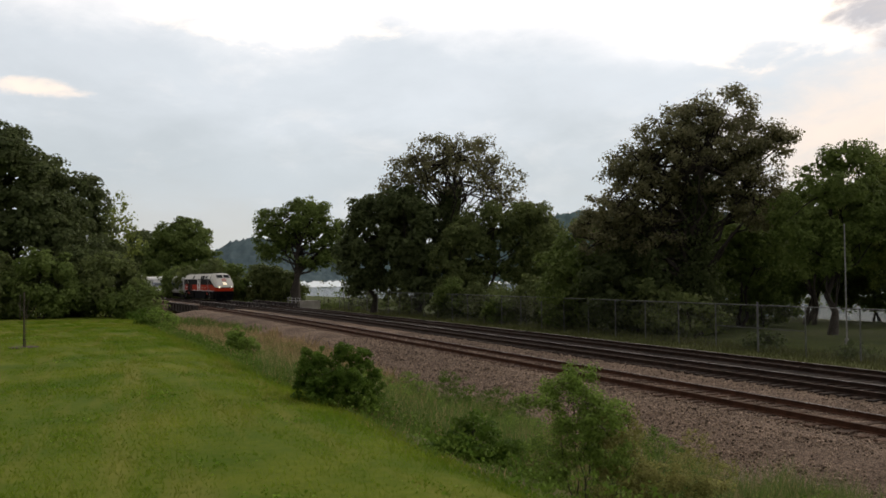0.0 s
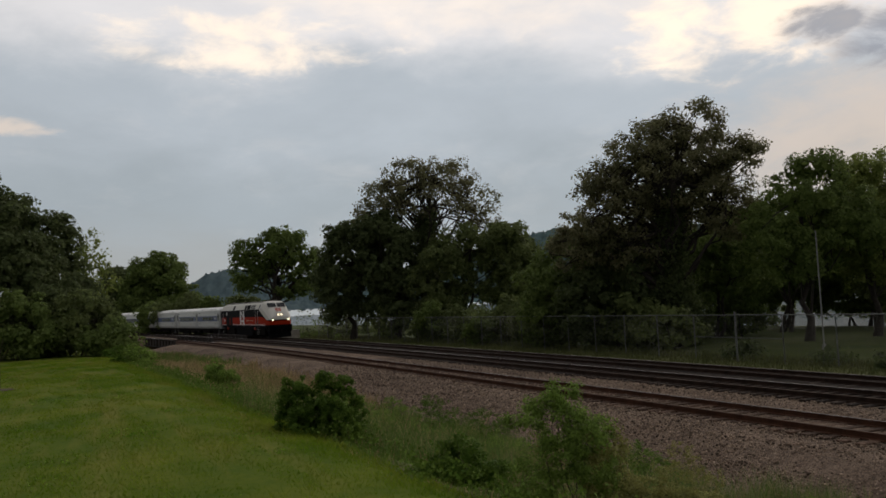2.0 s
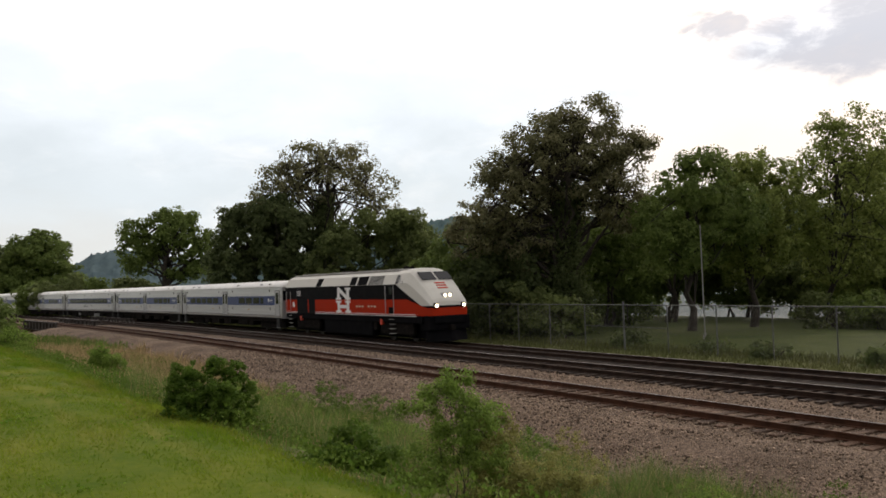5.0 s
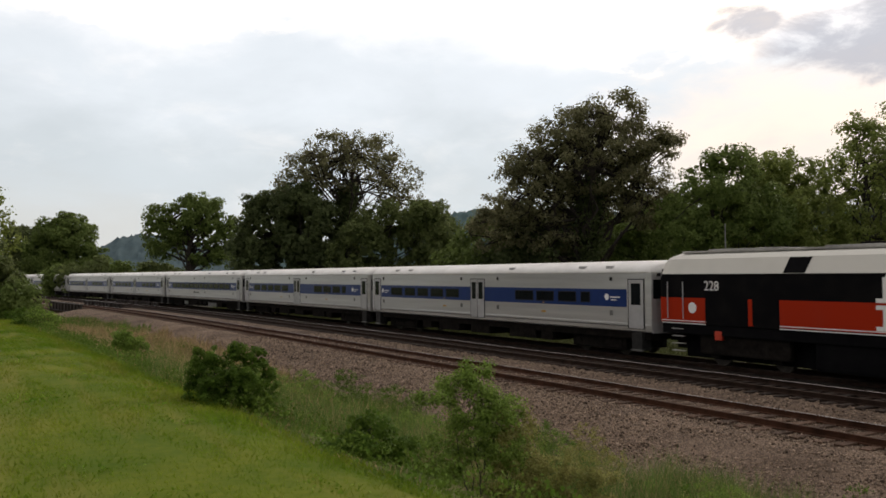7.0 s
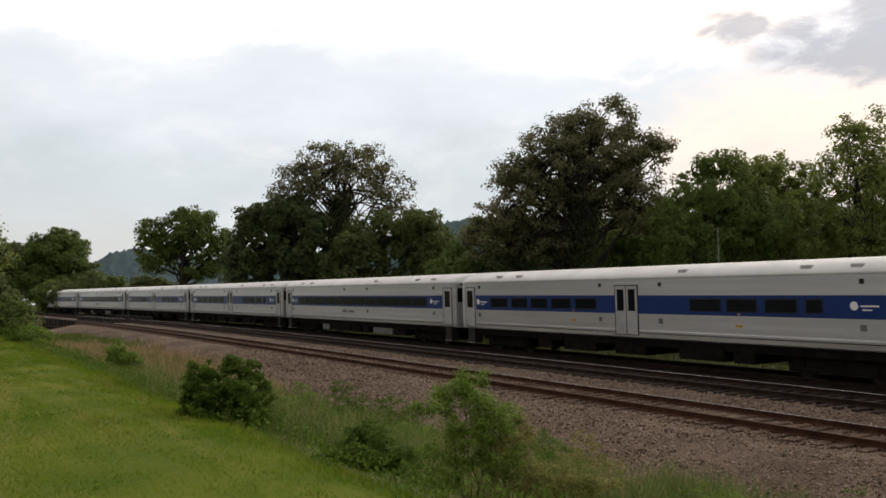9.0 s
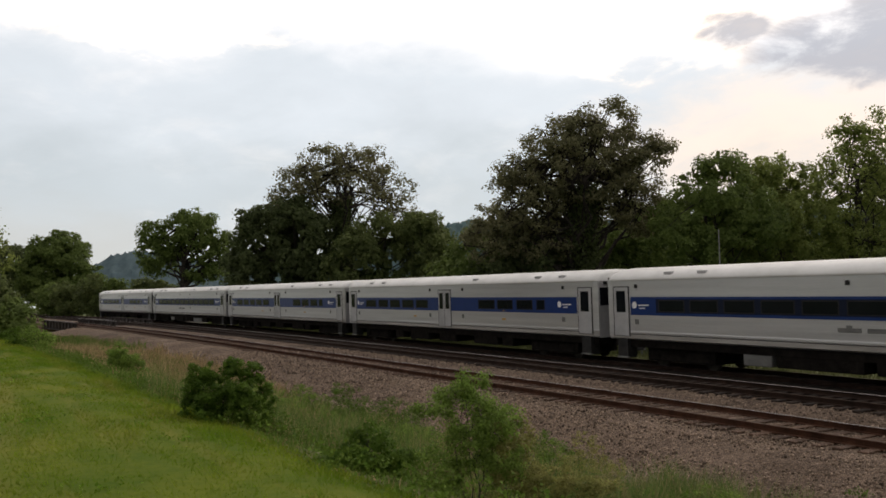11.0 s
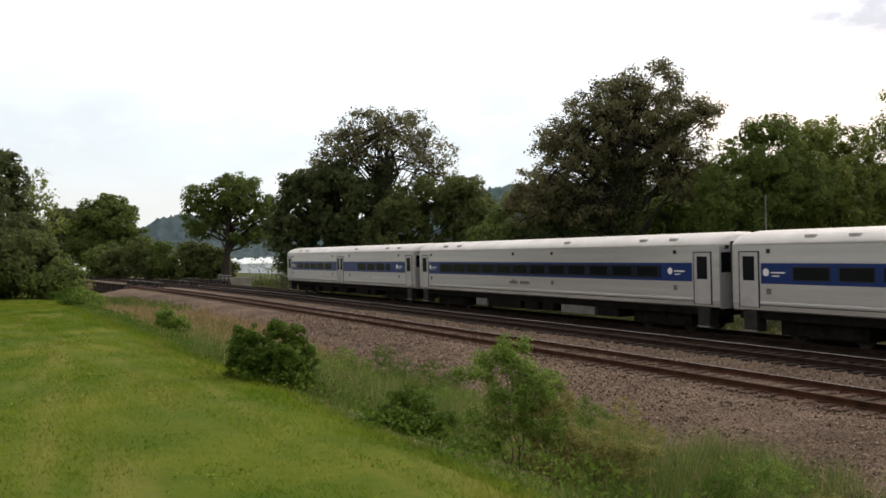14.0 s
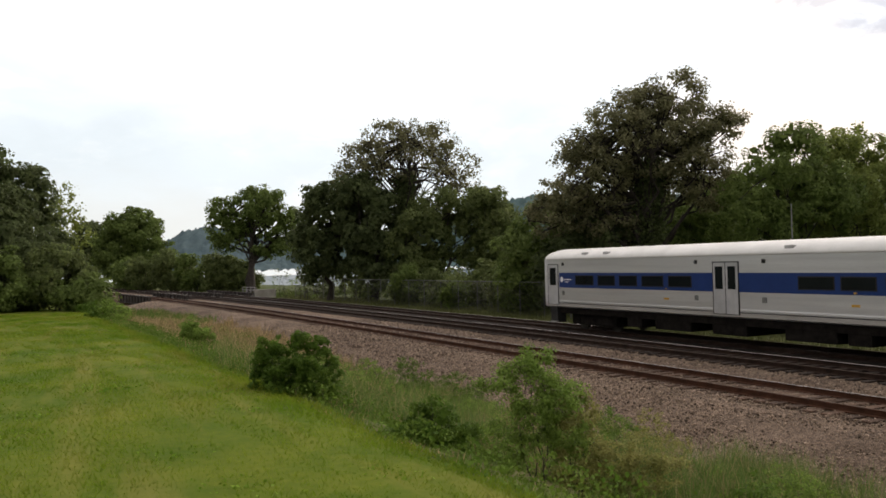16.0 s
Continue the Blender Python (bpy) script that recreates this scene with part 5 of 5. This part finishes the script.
    for i, (x, y, h, w, key) in enumerate(((-21.6, 55.2, 3.9, 2.3, "deep"), (-19.6, 54.0, 2.6, 1.6, "mid"), (-25.2, 54.0, 4.4, 2.4, "mid"), (-28.4, 53.2, 4.2, 2.4, "deep"), (-32.0, 53.6, 4.6, 2.6, "deep"), (-23.4, 57.0, 4.8, 2.4, "dark"), (-36.0, 54.5, 5.0, 3.0, "dark"), (-41.0, 56.0, 5.0, 3.0, "dark"))):
        make_tree("bush", x, y, [(0, 0, h * 0.52, w, w * 0.8, h * 0.5), (w * 0.45, -0.5, h * 0.34, w * 0.7, w * 0.6, h * 0.34), (-w * 0.5, -0.4, h * 0.32, w * 0.7, w * 0.6, h * 0.34)],
                  "spreading leafy bush where the lawn ends", key, 0.22, 1.2, 0.1, 60 + i, clump=0.62, stems=3, category="bush", fork=0.1)


    # low growth along the water's edge
    for i, (az, dist, h, w) in enumerate(((-7.6, 101, 4.2, 1.6), (-6.3, 99, 4.0, 1.6), (18.2, 69, 3.2, 2.4), (20.4, 68, 3.0, 2.2), (32.5, 65, 2.4, 2.4), (35, 64, 2.7, 2.4), (37.5, 63, 2.6, 2.4), (40, 62, 2.6, 2.4))):
        x, y = dist * math.sin(radians(az)), dist * math.cos(radians(az))
        make_tree("bush", x / K, y / K, [(0, 0, h * 0.5, w, w * 0.6, h * 0.5), (w * 0.6, 0.2, h * 0.36, w * 0.7, w * 0.5, h * 0.38)], "ragged green bush at the water's edge", ("deep", "mid")[i % 2], 0.26, 0.35 if az < 0 else 1.1, 0.07, 190 + i, clump=0.6, stems=3, category="bush", fork=0.1, airy=az < 0)
    # undergrowth behind the fence
    rng = random.Random(3)
    for i in range(22):
        s = 41 + 2.6 * i + rng.uniform(-0.6, 0.6)
        off = rng.uniform(15.8, 18.5)
        p = line(s * K, off * K) / K
        h, w = rng.uniform(2.2, 4.2), rng.uniform(1.4, 2.2)
        make_tree("bush", p.x, p.y, [(0, 0, h * 0.5, w, w * 0.8, h * 0.5), (w * 0.4, -0.3, h * 0.3, w * 0.7, w * 0.6, h * 0.3)], "tangled dark undergrowth bush behind the chain-link fence",
                  rng.choice(("dark", "deep", "deep")), 0.3, 1.0 if s < 74 else 0.32, 0.08, 100 + i, clump=0.7, stems=3, category="bush", fork=0.1)
    for i, (s, off, h, w) in enumerate(((69.0, 15.3, 3.6, 1.5), (60.0, 15.2, 2.2, 1.3), (52.0, 15.4, 1.6, 1.2), (33.0, 15.6, 0.9, 1.0), (24.0, 15.4, 0.8, 1.3), (19.0, 15.5, 0.8, 1.2), (28.0, 15.6, 0.7, 1.2))):
        p = line(s * K, off * K) / K
        make_tree("bush", p.x, p.y, [(0, 0, h * 0.55, w, w * 0.8, h * 0.48)], "rounded green bush growing at the fence", "mid" if h > 1 else "dark", 0.2, 1.3 if h > 1 else 0.5, 0.05, 130 + i, clump=0.5, stems=3, category="bush", fork=0.1)
    # along the bank below the lawn
    vines = [(-0.50, -0.05, 0.50, 0.16, 0.20, 0.48), (-0.24, -0.28, 0.44, 0.16, 0.17, 0.44), (0.07, -0.32, 0.42, 0.15, 0.16, 0.44), (0.36, -0.25, 0.40, 0.16, 0.17, 0.42), (0.60, 0.00, 0.36, 0.17, 0.20, 0.36),
             (-0.30, 0.00, 0.86, 0.20, 0.20, 0.15), (0.10, -0.05, 0.92, 0.16, 0.20, 0.13), (0.40, 0.00, 0.80, 0.19, 0.20, 0.17), (0.00, 0.18, 0.44, 0.46, 0.32, 0.40)]
    bank = [(-1.70, 13.45, vines, "bush", 0.036, 1.7, 0.085, "vine-covered rounded bush at the lawn's edge", False),
            (1.42, 9.2, [(0, 0, 1.10, 0.30, 0.30, 0.30), (-0.36, 0, 1.24, 0.26, 0.24, 0.10), (0.32, 0, 1.02, 0.26, 0.28, 0.24), (0.05, 0, 1.48, 0.18, 0.18, 0.12), (-0.36, -0.1, 0.5, 0.28, 0.26, 0.32), (0.02, 0, 0.75, 0.3, 0.3, 0.3), (0.4, 0.1, 0.6, 0.26, 0.26, 0.3), (-0.1, 0, 1.36, 0.26, 0.2, 0.10)], "fresh", 0.034, 1.8, 0.12, "light green leafy sapling shrub on the weedy bank", True),
            (1.95, 9.3, [(0, 0, 0.55, 0.34, 0.3, 0.42), (0.42, 0.1, 0.42, 0.34, 0.3, 0.36), (-0.05, 0, 1.0, 0.24, 0.22, 0.24), (0.85, 0.2, 0.3, 0.34, 0.3, 0.26)], "straw", 0.030, 1.7, 0.12, "yellow-green straggling shrub on the weedy bank", True),
            (0.36, 10.3, [(0, 0, 0.36, 0.3, 0.3, 0.3), (-0.3, 0, 0.24, 0.28, 0.3, 0.24), (0.3, 0.1, 0.24, 0.25, 0.3, 0.22)], "bush", 0.038, 1.8, 0.13, "low dark bush among weeds", False),
            (-7.0, 29.4, [(0, 0, 0.50, 0.50, 0.45, 0.42), (-0.15, 0, 0.90, 0.26, 0.25, 0.24), (0.4, 0, 0.40, 0.34, 0.3, 0.36)], "fresh", 0.075, 1.5, 0.2, "small round bush in dry grass", False),
            (-13.7, 41.8, [(0, 0, 0.65, 0.55, 0.5, 0.5), (0.5, -0.2, 0.4, 0.5, 0.45, 0.36), (-0.4, 0, 0.9, 0.35, 0.3, 0.35)], "fresh", 0.11, 1.2, 0.26, "pale green leafy weeds at the lawn's corner", True),
            (-14.9, 43.5, [(0, 0, 0.6, 0.6, 0.5, 0.5), (-0.7, 0, 0.5, 0.5, 0.4, 0.45)], "bush", 0.11, 1.3, 0.26, "pale green leafy weeds at the lawn's corner", True)]
    for i, (x, y, lobes, key, leaf, den, clump, label, airy) in enumerate(bank):
        make_tree("bush", x, y, lobes, label, key, leaf, den, 0.02, 160 + i, clump=clump, stems=4, category="bush", fork=0.1, airy=airy)
    # straggling growth between the lawn and the ballast
    rng = random.Random(17)
    for i in range(44):
        s, off = 4.0 + 0.5 * i + rng.uniform(-0.4, 0.4), rng.uniform(-10.8, -6.6)
        if i % 3 == 0:
            off = rng.uniform(-7.6, -6.2)
        q = line(s, off) / K
        h, w = rng.uniform(0.45, 1.05), rng.uniform(0.26, 0.52)
        key = rng.choice(("straw", "straw", "fresh", "bush", "fresh", "dry"))
        words = {"straw": "yellow-green straggling weed shrub on the bank", "fresh": "fresh green straggling weed clump on the bank", "bush": "dark green weed clump on the bank", "dry": "dry tan weed clump on the bank"}
        make_tree("bush", q.x, q.y, [(0, 0, h * 0.5, w, w, h * 0.5), (w * 0.8, 0.1, h * 0.36, w * 0.8, w * 0.8, h * 0.38), (-w * 0.3, 0, h * 0.8, w * 0.5, w * 0.5, h * 0.3)], words[key], key, 0.030, 0.9, 0.012, 230 + i, clump=0.11, stems=5, category="bush", fork=0.1, airy=True)


def blades_mesh(name, x, y, z, h, w, lean, material, rng):
    """Single grass blades, each a bent tapering strip."""
    n = len(x)
    a = rng.uniform(0, 2 * math.pi, n)
    foot = np.stack([x, y, z], -1)
    side = np.stack([np.cos(a), np.sin(a), np.zeros(n)], -1) * (w / 2)[:, None]
    b = rng.uniform(0, 2 * math.pi, n)
    bend = np.stack([np.cos(b), np.sin(b), np.zeros(n)], -1) * (lean * h)[:, None]
    up = np.stack([np.zeros(n), np.zeros(n), h], -1)
    v = np.stack([foot - side, foot + side, foot + up * 0.55 + bend * 0.35 + side * 0.75, foot + up * 0.55 + bend * 0.35 - side * 0.75, foot + up + bend], 1).reshape(-1, 3)
    i = (np.arange(n) * 5)[:, None, None]
    f = i + np.array([(0, 1, 2), (0, 2, 3), (3, 2, 4)])[None]
    return np_mesh(name, v, f.reshape(-1, 3), material)


def make_grass():
    rng = np.random.default_rng(21)
    # mown lawn: single pointed blades, longer along the edge of the bank
    n = 330000
    s = 2.5 + 55 * rng.random(n) ** 1.9
    off = -16.68 + 3.9 - 25 * rng.random(n) ** 1.25
    x, y = line_np(s, off)
    keep = (y > 3.0) & (x > -0.75 * y - 2)
    s, off, x, y = s[keep], off[keep], x[keep], y[keep]
    n = len(x)
    edge = smooth01((off + 14.1) / 1.0)
    patch = np.array([noise.noise(Vector((a * 0.45, b * 0.45, 0))) + 0.6 * noise.noise(Vector((a * 1.7, b * 1.7, 5))) for a, b in zip(x, y)])
    h = rng.uniform(0.018, 0.045, n) * (1 + 0.6 * np.clip(patch, -0.6, 1)) * (1 + 2.6 * edge * rng.random(n))
    w = 0.006 + 0.0009 * s
    a, b = rng.uniform(0, 2 * math.pi, n), rng.uniform(0, 2 * math.pi, n)
    foot = np.stack([x, y, ground_z(s, off) - 0.006], -1)
    side = np.stack([np.cos(a), np.sin(a), np.zeros(n)], -1) * (w / 2)[:, None]
    tip = foot + np.stack([np.cos(b) * h * 0.7, np.sin(b) * h * 0.7, h], -1)
    v = np.stack([foot - side, foot + side, tip], 1).reshape(-1, 3)
    m = surface("lawn_blade", (0.070, 0.155, 0.010), (0.190, 0.240, 0.030), 0.5, 0.8, 0, 5, vary=0.10, island=True, translucent=0.68, spec=0.0)
    mown(m)
    tagged(new("lawn_grass", np_mesh("lawn_grass", v, np.arange(3 * n).reshape(-1, 3), m)), "short mown bright green lawn grass", "grass", kind="stuff")
    c, k = 90, 46
    cs, co = 3 + 34 * rng.random(c) ** 1.4, -13.6 - 14 * rng.random(c) ** 1.1
    ss, oo = np.repeat(cs, k) + rng.normal(0, 0.26, c * k), np.repeat(co, k) + rng.normal(0, 0.2, c * k)
    x, y = line_np(ss, oo)
    m = surface("lawn_clover", (0.085, 0.180, 0.014), (0.190, 0.270, 0.036), 1.0, 0.7, 0, 6, vary=0.25, island=True, translucent=0.3, spec=0.1)
    tagged(new("lawn_clover", leaves_mesh("lawn_clover", np.stack([x, y, ground_z(ss, oo) + 0.01 + 0.035 * rng.random(c * k)], -1), rng.uniform(0.02, 0.045, c * k) * (1 + 0.02 * ss), m, rng)), "darker clover and weed tufts in the lawn", "weeds", kind="stuff")
    # weeds of the bank: green stalks and dry straw in drifts
    n, near = 120000, 45000
    s = np.concatenate([-2 + 86 * rng.random(n) ** 1.5, rng.uniform(-3, 20, near)])
    off = np.concatenate([-13.5 + 10.8 * rng.random(n) ** 1.15, rng.uniform(-13.4, -4.6, near)])
    n += near
    x, y = line_np(s, off)
    f1 = np.array([noise.noise(Vector((a * 0.33, b * 0.33, 3.0))) for a, b in zip(x, y)])
    f2 = np.array([noise.noise(Vector((a * 0.9, b * 0.9, 7.0))) for a, b in zip(x, y)])
    u = off + 16.68
    cover = smooth01((u - 3.3) / 0.8) * smooth01((10.9 + 2.4 * smooth01((s - 26) / 14) + 1.3 * f1 - u) / 1.4)
    dry = smooth01((s - 25) / 6) * smooth01((u - 4.6) / 1.4) * smooth01((66 - s) / 8) + 0.12 * smooth01((u - 7.0) / 3)
    keep = rng.random(n) < cover * np.clip(0.66 + 0.7 * f1 + 0.7 * f2, 0.08, 1)
    isdry = rng.random(n) < np.clip(dry + 0.35 * f2, 0.05, 0.93)
    for name, sel, low, high, label in (("green_weeds", keep & ~isdry, (0.070, 0.140, 0.024), (0.165, 0.230, 0.060), "tall green weeds and grasses on the bank"),
                                        ("dry_grass", keep & isdry, (0.23, 0.172, 0.090), (0.44, 0.325, 0.180), "tan dry grass stalks on the bank")):
        ss, oo = s[sel], off[sel]
        h = rng.uniform(0.14, 0.55, len(ss)) * (1 + 1.0 * np.clip(f2[sel] + 0.5 * f1[sel], 0, 1)) * (0.30 + 0.70 * smooth01((u[sel] - 3.6) / 2.6)) * (0.55 + 0.45 * smooth01((ss - 14) / 8))
        m = surface(name, low, high, 1.0, 0.8, 0, 6, vary=0.35, island=True, translucent=0.2, spec=0.1)
        tagged(new(name, blades_mesh(name, x[sel], y[sel], ground_z(ss, oo) - 0.01, h, 0.007 + 0.0006 * np.clip(ss, 0, 60), rng.uniform(0.1, 0.75, len(ss)), m, rng)), label, "grass", kind="stuff")
    # low broad-leaved weeds in clumps
    c = 900
    cs, co = -2 + 62 * rng.random(c) ** 1.7, -13.2 + 8.2 * rng.random(c) ** 1.3
    k = 46
    ss, oo = np.repeat(cs, k) + rng.normal(0, 0.16, c * k), np.repeat(co, k) + rng.normal(0, 0.16, c * k)
    x, y = line_np(ss, oo)
    hh = np.repeat(rng.uniform(0.12, 0.55, c) * smooth01((co + 14.2) / 1.6), k)
    z = ground_z(ss, oo) + rng.random(c * k) * hh
    m = surface("leaf_weed", (0.060, 0.120, 0.016), (0.145, 0.215, 0.040), 1.0, 0.7, 0, 6, vary=0.3, island=True, translucent=0.25, spec=0.04)
    tagged(new("broadleaf_weeds", leaves_mesh("broadleaf_weeds", np.stack([x, y, z], -1), rng.uniform(0.026, 0.058, c * k) * (1 + 0.012 * np.clip(ss, 0, 60)), m, rng)), "low broad-leaved weeds along the bank", "weeds", kind="stuff")
    # taller tufts standing among the low weeds below the lawn
    spots = [(1.9, 10.4, 7.0, 14.4, 0.9, 105), (-2.2, 16.2, 2.6, 14.2, 1.3, 70), (-3.6, 19.0, 1.2, 17.5, 1.2, 36)]
    px, py, k = [], [], 110
    for x0, y0, x1, y1, wide, count in spots:
        a, b = rng.random(count) ** 1.2, rng.normal(0, wide, count)
        px.append(x0 + (x1 - x0) * a - 0.55 * b), py.append(y0 + (y1 - y0) * a + 0.83 * b)
    px, py = np.concatenate(px), np.concatenate(py)
    tall = rng.uniform(0.35, 0.95, len(px))
    x, y = np.repeat(px, k) + rng.normal(0, 0.15, len(px) * k), np.repeat(py, k) + rng.normal(0, 0.15, len(px) * k)
    z = np.array([ground_at(a, b) for a, b in zip(x, y)]) - 0.01
    h = np.repeat(tall, k) * rng.uniform(0.45, 1.1, len(x))
    for name, sel, low, high, label in (("tall_weeds", rng.random(len(x)) < 0.8, (0.075, 0.145, 0.032), (0.170, 0.235, 0.070), "taller green weed tufts on the bank"),
                                        ("straw_stalks", None, (0.22, 0.185, 0.085), (0.42, 0.34, 0.17), "pale straw stalks among the weeds")):
        sel = rest if sel is None else sel
        rest = ~sel
        m = surface(name, low, high, 1.0, 0.8, 0, 6, vary=0.35, island=True, translucent=0.25, spec=0.1)
        tagged(new(name, blades_mesh(name, x[sel], y[sel], z[sel], h[sel], np.full(sel.sum(), 0.008), rng.uniform(0.1, 0.6, sel.sum()), m, rng)), label, "grass", kind="stuff")
    # verge beyond the far track
    n = 30000
    s, off = 10 + 93 * rng.random(n) ** 1.3, rng.uniform(12.0, 17.2, n)
    x, y = line_np(s, off)
    m = surface("verge_blade", (0.066, 0.084, 0.026), (0.150, 0.156, 0.066), 0.8, 0.8, 0, 5, vary=0.3, island=True, translucent=0.2, spec=0.1)
    tagged(new("verge_grass", blades_mesh("verge_grass", x, y, ground_z(s, off) - 0.01, rng.uniform(0.06, 0.25, n) * (1 + smooth01((off - 14.4) / 1.5)), 0.02 + 0.0006 * s, rng.uniform(0.1, 0.6, n), m, rng)), "rough grass on the verge by the fence", "grass", kind="stuff")


def make_small_things():
    pale = surface("pale_pole", (0.16, 0.16, 0.155), (0.28, 0.28, 0.27), 2, 0.6, 0.1, 30)
    wood = surface("dark_stake", (0.03, 0.025, 0.02), (0.08, 0.065, 0.05), 5, 0.9, 0.4, 40)
    t = thing("light_pole", (22.4, 47.5, ground_at(22.4, 47.5)), label="slim pale lamp pole on riverside grass", category="pole")
    part("pole", rod(bmesh.new(), (0, 0, -0.1), (0, 0, 6.7), 0.045, 12, 0.03), pale, t)
    part("foot", rod(bmesh.new(), (0, 0, -0.05), (0, 0, 0.30), 0.13, 12, 0.10), pale, t)
    z = ground_at(-12.9, 26.3)
    t = thing("staked_sapling", (-12.9, 26.3, z), label="thin dark staked sapling in a mulch ring on the lawn", category="sapling")
    part("stake", rod(bmesh.new(), (0, 0, -0.1), (0, 0, 1.72), 0.026, 8), wood, t)
    bm = bmesh.new()
    for a, b in (((0.05, 0, 0), (0.07, 0, 1.1)), ((0.07, 0, 0.9), (0.36, 0.05, 1.3)), ((0.07, 0, 1.0), (-0.22, 0.0, 1.4)), ((0.07, 0, 1.1), (0.18, 0, 1.6))):
        rod(bm, a, b, 0.012, 6, 0.006)
    part("stem", bm, wood, t)
    mulch = surface("mulch", (0.03, 0.022, 0.014), (0.09, 0.07, 0.045), 6, 0.95, 0.8, 40)
    part("mulch_ring", rod(bmesh.new(), (0, 0, -0.05), (0, 0, 0.03), 0.5, 20, 0.42), mulch, t)
    for x, y, h in ((-26.2, 52.9, 1.5),):
        p = thing("marker_post", (x, y, ground_at(x, y)), label="thin dark post at the end of the lawn", category="post")
        part("post", rod(bmesh.new(), (0, 0, -0.1), (0, 0, h), 0.025, 8), wood, p)
        part("cap", rod(bmesh.new(), (0, 0, h), (0, 0, h + 0.04), 0.038, 8), pale, p)


def make_motion_rows():
    for car, back, half in TRAIN:
        walk(car, [(0.5 * k, car_pose(train_front(0.5 * k) + back, half)) for k in range(33)])


# ---- build ----
camera_path()
make_light()
make_ground()
# both hill colours have the haze of distance mixed in
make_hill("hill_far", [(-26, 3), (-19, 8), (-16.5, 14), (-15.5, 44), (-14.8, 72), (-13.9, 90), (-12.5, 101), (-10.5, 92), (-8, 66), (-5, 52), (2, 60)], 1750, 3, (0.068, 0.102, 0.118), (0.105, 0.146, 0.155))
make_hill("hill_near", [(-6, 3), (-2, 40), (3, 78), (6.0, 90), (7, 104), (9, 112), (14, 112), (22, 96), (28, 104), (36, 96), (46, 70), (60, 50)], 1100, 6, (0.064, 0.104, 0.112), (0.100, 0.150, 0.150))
make_tracks()
make_bridge()
make_fence()
make_train()
make_trees()
make_small_things()
make_grass()
make_stones()


def motions():
    make_motion_rows()


motions()
